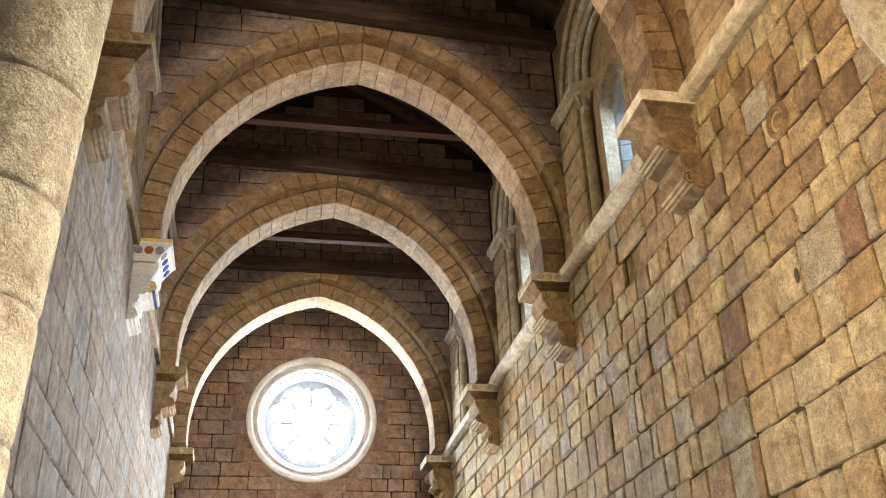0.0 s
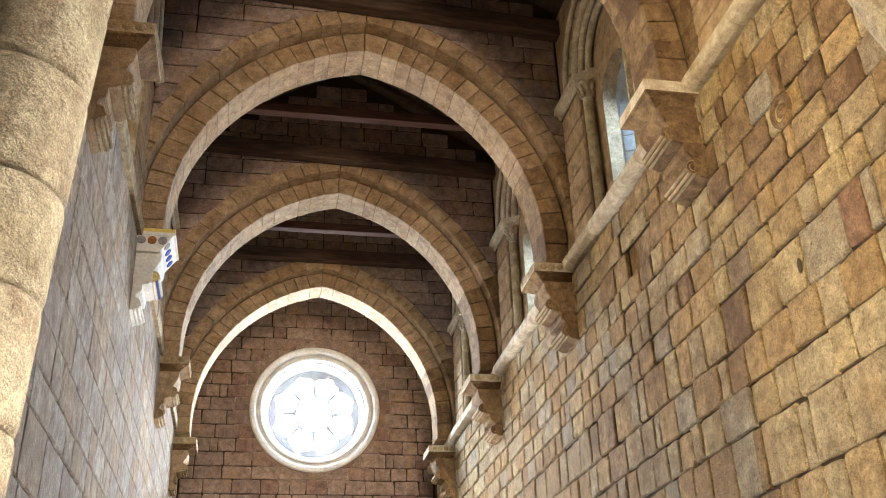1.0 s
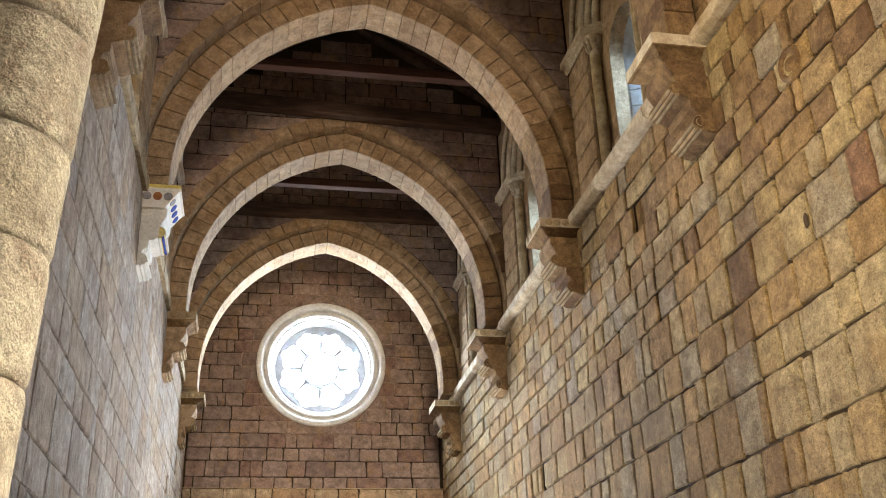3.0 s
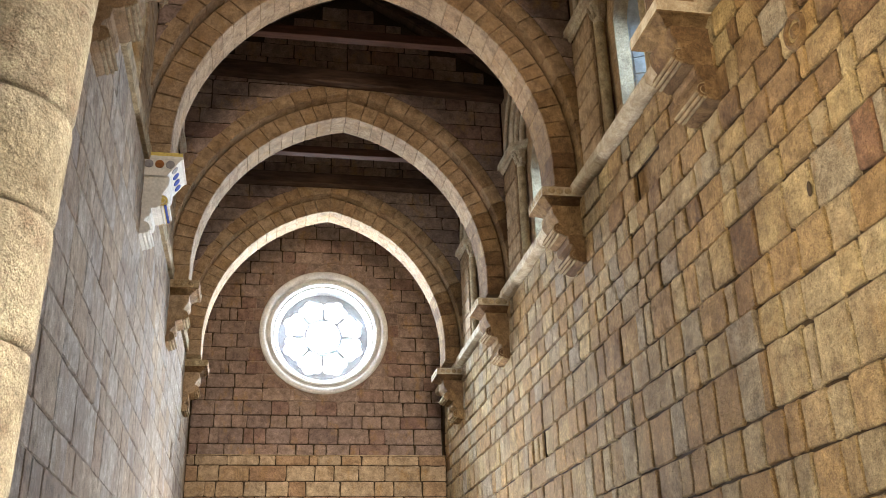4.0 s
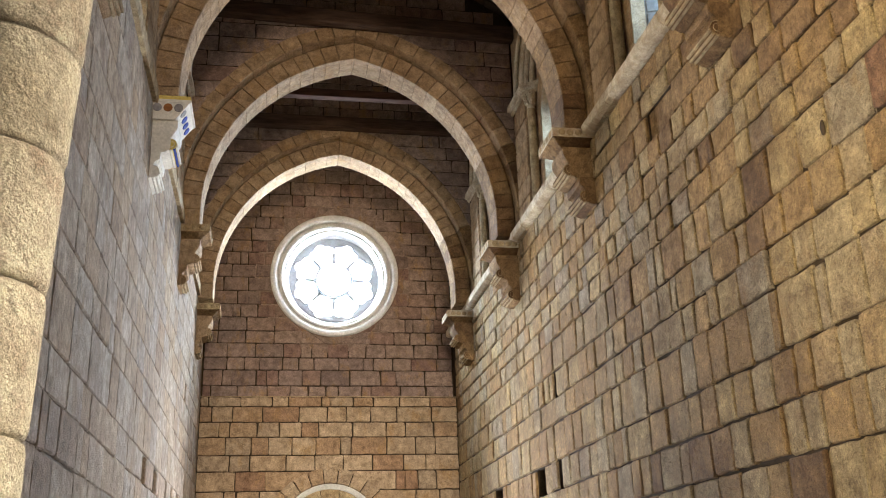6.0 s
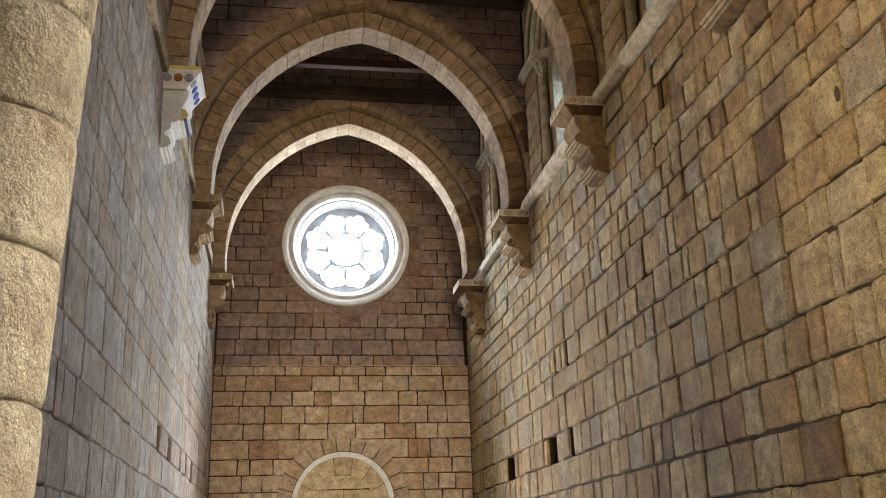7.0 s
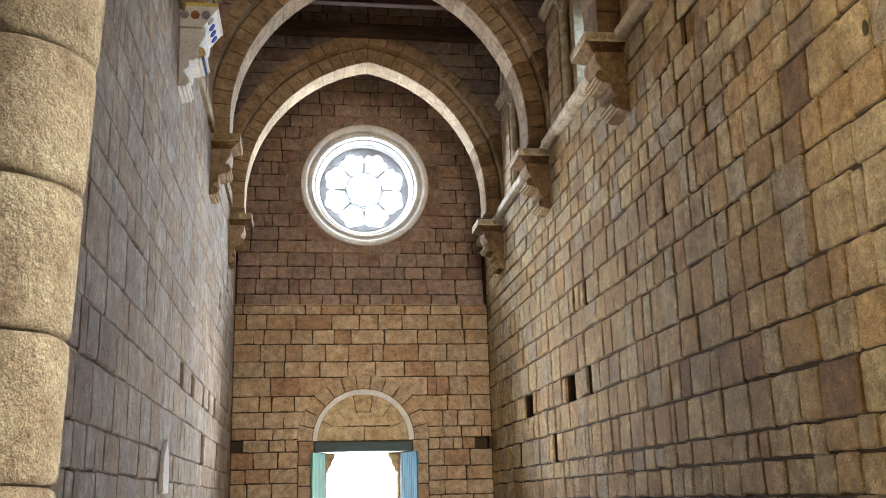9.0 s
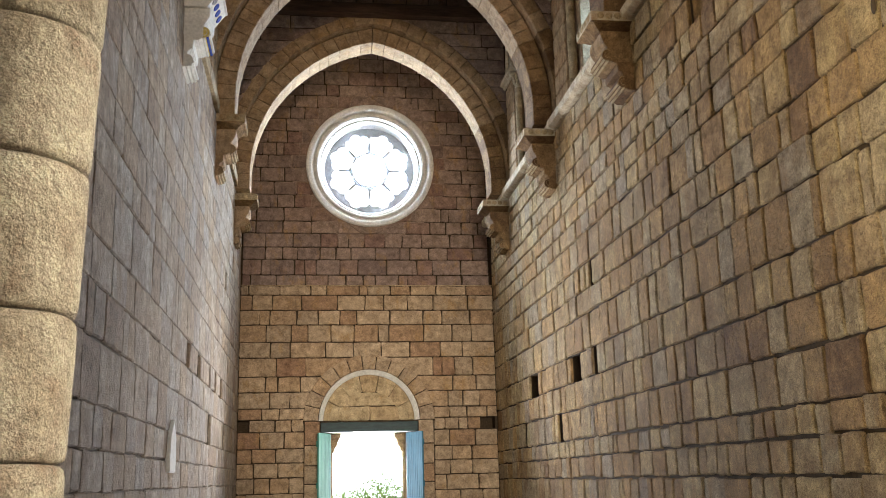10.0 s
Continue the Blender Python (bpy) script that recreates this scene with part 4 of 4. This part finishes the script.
def turned_ring(profile, segs=96):
    """A moulded ring about the rose's axis from (radius, depth) points."""
    bm = bmesh.new()
    loops = [[bm.verts.new((r * math.cos(2 * math.pi * i / segs), d, r * math.sin(2 * math.pi * i / segs))) for i in range(segs)] for r, d in profile]
    for a, b in zip(loops, loops[1:]):
        for i in range(segs):
            bm.faces.new((a[i], a[(i + 1) % segs], b[(i + 1) % segs], b[i]))
    return bm


smooth(part("outer_ring", turned_ring([(RR, 0.06), (RR, -0.05), (RR - 0.03, -0.07), (RR - 0.11, -0.06), (RR - 0.17, -0.01), (RR - 0.19, 0.05), (RR - 0.19, 0.10)]), M_ROSE, rose))
smooth(part("middle_ring", turned_ring([(RR - 0.19, 0.10), (RR - 0.25, 0.10), (RR - 0.25, 0.04), (RR - 0.29, 0.02), (RR - 0.34, 0.05), (RR - 0.36, 0.14), (RR - 0.36, 0.2)]), M_ROSE, rose))
smooth(part("inner_ring", turned_ring([(RR - 0.36, 0.2), (RR - 0.40, 0.18), (RR - 0.44, 0.22), (RR - 0.46, 0.30), (1.25, 0.42), (1.25, 0.85)]), M_ROSE, rose))
PET = 8
r_in, r_out = 0.50, 1.27
# each light is a trefoil head of three round lobes over a narrowing foot
LOBES = ((1.00, 0.0, 0.155), (0.885, 0.20, 0.15), (0.885, -0.20, 0.15), (0.84, 0.0, 0.20))


def in_light(x, z):
    return any(math.hypot(x - cx, z - cz) < rad for cx, cz, rad in LOBES) or (0.535 < x < 0.86 and abs(z) < 0.414 * x - 0.04)


for k in range(PET):
    mid = radians(-67.5 + 45 * k)
    pc = 0.82
    hole, outer = [], []
    for i in range(64):
        a = 2 * math.pi * i / 64
        da = (math.cos(a), math.sin(a))
        t = 0.0
        while t < 0.6 and in_light(pc + da[0] * t, da[1] * t):
            t += 0.004
        hole.append((pc + da[0] * t, da[1] * t))
        while t < 1.2:
            t += 0.006
            x, z = pc + da[0] * t, da[1] * t
            if math.hypot(x, z) > r_out or math.hypot(x, z) < r_in or abs(math.atan2(z, x)) > math.pi / PET:
                break
        outer.append((x, z))
    rot = lambda u, v, d: (u * math.cos(mid) - v * math.sin(mid), d, u * math.sin(mid) + v * math.cos(mid))
    part("tracery", pierced(hole, outer, rot, 0.50, 0.60), M_TRACERY, rose)
smooth(part("hub_ring", turned_ring([(0.51, 0.46), (0.50, 0.44), (0.47, 0.44), (0.46, 0.47), (0.46, 0.66), (0.51, 0.66), (0.51, 0.46)]), M_TRACERY, rose))

# ---- roof: boards, rafters, tie beams ----
SL = 0.58
roof_verts, roof_faces = [], []
for s in (1, -1):
    for i in range(0, 16):
        x0, x1 = 3.75 * i / 16 + 0.003, 3.75 * (i + 1) / 16 - 0.003
        z = lambda x: EAVES + 0.16 + (HALF + 0.3 - x) * SL
        o = len(roof_verts)
        for d in (0.0, 0.05):
            roof_verts += [(s * x0, NAVE_Y, z(x0) + d), (s * x1, NAVE_Y, z(x1) + d), (s * x1, ROSE_Y + 1, z(x1) + d), (s * x0, ROSE_Y + 1, z(x0) + d)]
        roof_faces += [tuple(o + q for q in f) for f in ((0, 1, 2, 3), (4, 5, 6, 7), (0, 1, 5, 4), (1, 2, 6, 5), (2, 3, 7, 6), (3, 0, 4, 7))]
ceiling = tagged(part("ceiling", (roof_verts, roof_faces), M_BOARD), "dark boarded timber roof over the nave", "ceiling", kind="structure")
part("roof_cover", merge(*[([(s * 0, NAVE_Y, EAVES + 0.30 + 3.6 * SL), (s * 4.6, NAVE_Y, EAVES + 0.30 - 1.0 * SL), (s * 4.6, ROSE_Y + 1, EAVES + 0.30 - 1.0 * SL), (0, ROSE_Y + 1, EAVES + 0.30 + 3.6 * SL)], [(0, 1, 2, 3)]) for s in (1, -1)]), M_BOARD, ceiling)


def beam(name, lo, hi, mat, label, group, lean=0.0):
    bm = boxes((lo, hi), bevel=0.02)
    for v in bm.verts:
        v.co.z -= lean * v.co.x
    ob = part(name, bm, mat)
    return tagged(ob, label, "beam", group)


for i, y in enumerate(ARCHES):
    beam("tie_beam", (-HALF - 0.1, y - ORDER - 0.27, 12.72), (HALF + 0.1, y - ORDER - 0.02, 13.02), M_BEAM, "dark timber tie beam against the diaphragm wall", "tie beams", (0.05, 0.055, 0.033, 0.0)[i])
    if i:
        beam("tie_beam", (-HALF - 0.1, y - 2.1, 12.72), (HALF + 0.1, y - 1.9, 12.92), M_BEAM_RED, "reddish weathered timber tie beam across the nave", "tie beams")
for s in (1, -1):
    for k in range(34):
        y = NAVE_Y + 0.4 + 0.62 * k
        if y > ROSE_Y:
            break
        if any(a - ORDER - 0.3 < y < a + THICK + ORDER + 0.05 for a in ARCHES):
            continue
        bm = bmesh.new()
        z = lambda x: EAVES + 0.155 + (HALF + 0.3 - x) * SL
        vs = [bm.verts.new((s * x, yy, z(x) + d)) for d in (-0.14, 0.0) for yy in (y, y + 0.1) for x in (0.02, 3.6)]
        for f in ((0, 1, 3, 2), (4, 5, 7, 6), (0, 1, 5, 4), (2, 3, 7, 6), (0, 2, 6, 4), (1, 3, 7, 5)):
            bm.faces.new([vs[i] for i in f])
        tagged(part("rafter", bm, M_BEAM), "dark sloping timber rafter under the roof boards", "rafter", "rafters")
    beam("wall_plate", (s * (HALF + 0.02), NAVE_Y, EAVES - 0.02), (s * (HALF + 0.32), ROSE_Y, EAVES + 0.15), M_BEAM, "dark timber wall plate along the wall head", "wall plates")

# ---- columns of the crossing ----


def drums(name, centre, joints, r0, r1, mat, label, lean=None):
    """A shaft of granite drums with worn, open joints."""
    col = empty(name, (centre[0], centre[1], joints[0]))
    base = joints[0]
    for a, b in zip(joints, joints[1:]):
        ra = r0 + (r1 - r0) * (a - base) / (joints[-1] - base)
        rb = r0 + (r1 - r0) * (b - base) / (joints[-1] - base)
        prof = [(ra - 0.05, a - base), (ra - 0.022, a - base + 0.002), (ra - 0.006, a - base + 0.014), (ra, a - base + 0.04)]
        prof += [(ra + (rb - ra) * t, a - base + (b - a) * t) for t in (0.3, 0.5, 0.7)]
        prof += [(rb, b - base - 0.04), (rb - 0.006, b - base - 0.014), (rb - 0.022, b - base - 0.002), (rb - 0.05, b - base)]
        bm = lathe(prof, (0, 0), 72)
        for v in bm.verts:
            p = Vector((v.co.x * 4, v.co.y * 4, v.co.z * 4 + a * 3))
            k = 1 + 0.012 * noise.noise(p) + 0.006 * noise.noise(p * 4)
            v.co.x *= k
            v.co.y *= k
            if min(abs(v.co.z - (a - base)), abs(v.co.z - (b - base))) < 0.05:
                v.co.z += 0.006 * noise.noise(p * 1.7)
            if lean:
                v.co.x += lean(base + v.co.z)
        smooth(part("drum", bm, mat, col), 60)
    return tagged(col, label, "column")


drums("column", (-2.515, 3.25), [0.0, 0.62, 1.12, 1.60, 2.06, 2.55, 3.01, 3.42, 3.89, 4.33, 4.8, 5.3, 5.8, 6.4, 7.0], 0.275, 0.285, M_COL, "pale warm granite round column of stacked drums",
      lambda z: 0.0125 * max(0.0, z - 1.2) ** 1.75)
drums("column", (-2.66, 2.62), [0.0, 0.6, 1.2, 1.8, 2.4, 3.0, 3.5, 4.1, 4.6, 5.1, 5.7, 6.3, 7.0], 0.24, 0.25, M_COL, "slim granite shaft standing beside the round column")
bm = lathe([(0.02, 6.18), (0.10, 6.3), (0.2, 6.62), (0.28, 6.95), (0.29, 7.0), (0.29, 12.9)], (HALF + 0.05, 5.18), 40)
smooth(tagged(part("hanging_shaft", bm, M_COL), "granite half shaft ending in a tapered tip on the wall", "column"))
pier = tagged(part("pier", boxes(((-3.9, 2.9, 0), (-2.62, NAVE_Y, 13)), bevel=0.03), M_COL), "square granite crossing pier behind the columns", "pier", kind="structure")

# ---- crossing and transepts: unseen walls added behind and beside the camera, pierced for fill lamps ----
slab("wall_apse", "y", -6.6, -0.5, (-8, 8), (0, 13), [(-0.7, 1.9, 1.4, 5.0), (0.3, 2.1, 6.2, 9.0)], M_PLASTER)
slab("wall_transept_north", "x", 7.6, 0.5, (-6.6, NAVE_Y), (0, 13), [(2.45, 4.05, 3.6, 7.4)], M_PLASTER)
slab("wall_transept_south", "x", -7.6, -0.5, (-6.6, NAVE_Y), (0, 13), [(-4.3, -2.1, 1.2, 4.4)], M_PLASTER)
for s in (1, -1):
    ob = part("wall_transept_west", boxes(((s * 4.5, NAVE_Y, 0), (s * 8.1, NAVE_Y + 0.5, 13))), M_PLASTER)
    tagged(ob, "plain unseen wall added to close the transept", "wall", kind="structure")
for ob in scene.objects:
    if ob.name.startswith(("wall_apse", "wall_transept")) and "label" not in ob:
        tagged(ob, "plain unseen wall added round the crossing, pierced for fill lamps", "wall", kind="structure")
tagged(part("ceiling_crossing", boxes(((-8.1, -7.1, 13.0), (8.1, NAVE_Y + 0.1, 13.3)), ((-4.6, NAVE_Y - 0.1, 13.0), (4.6, NAVE_Y + 0.1, 15.6))), M_PLASTER), "plain unseen ceiling added over the crossing", "ceiling", kind="structure")

# ---- small things ----
plaque = bmesh.new()
out = [(-0.26, 1.68), (0.26, 1.68), (0.28, 1.9), (0.25, 2.12), (0.0, 2.36), (-0.25, 2.12), (-0.28, 1.9)]
fr, bk = [plaque.verts.new((-HALF + 0.05, 13.27 + u, v)) for u, v in out], [plaque.verts.new((-HALF - 0.01, 13.27 + u, v)) for u, v in out]
plaque.faces.new(fr)
for i in range(len(out)):
    plaque.faces.new((fr[i], fr[(i + 1) % len(out)], bk[(i + 1) % len(out)], bk[i]))
bmesh.ops.bevel(plaque, geom=[e for e in plaque.edges if e.verts[0] in fr and e.verts[1] in fr], offset=0.012, segments=2, affect="EDGES")
tagged(part("wall_plaque", plaque, M_WHITE), "pale pointed stone plaque on the grey wall", "plaque")


def shrub(x, y, size, seed):
    """A garden shrub: stems and many small leaves."""
    r = random.Random(seed)
    top = empty("shrub", (x, y, -0.05))
    st = bmesh.new()
    for i in range(9):
        a, l = r.uniform(0, 6.28), r.uniform(0.5, 0.9) * size
        m = Matrix.Rotation(a, 4, "Z") @ Matrix.Rotation(r.uniform(0.1, 0.6), 4, "Y") @ Matrix.Translation((0, 0, l / 2))
        bmesh.ops.create_cone(st, cap_ends=False, segments=6, radius1=0.03, radius2=0.008, depth=l, matrix=m)
    part("stems", st, M_BEAM, top)
    verts, faces = [], []
    for i in range(900):
        d = Vector((r.gauss(0, 1), r.gauss(0, 1), r.gauss(0, 0.8))).normalized() * size * r.uniform(0.3, 0.75)
        c = Vector((0, 0, size * 0.62)) + d * r.uniform(0.7, 1.1)
        q = Euler((r.uniform(0, 6), r.uniform(0, 6), r.uniform(0, 6))).to_matrix()
        o = len(verts)
        verts += [c + q @ Vector(p) for p in ((0, 0, 0), (0.05, 0.03, 0.01), (0.12, 0, 0), (0.05, -0.03, 0.01))]
        faces.append((o, o + 1, o + 2, o + 3))
    tagged(part("leaves", (verts, faces), M_LEAF, top), kind="stuff")
    return tagged(top, "leafy green garden shrub outside the open door", "shrub", "garden shrubs")


# emissive board added for the bright outdoors behind door and rose
m, nt, b = material("sky_glow")
b.inputs["Base Color"].default_value = (0.9, 0.93, 1.0, 1)
b.inputs["Emission Color"].default_value = (0.86, 0.93, 1.0, 1)
b.inputs["Emission Strength"].default_value = 4.5
tagged(part("backdrop", boxes(((-60, 90, -0.5), (60, 90.5, 42))), m), "glowing board added for the bright sky beyond the church", "backdrop", kind="structure")
shrub(-0.9, 33.0, 1.0, 1)
shrub(0.75, 35.5, 1.35, 2)
shrub(0.0, 38.0, 1.0, 3)
shrub(1.5, 37.0, 1.5, 4)
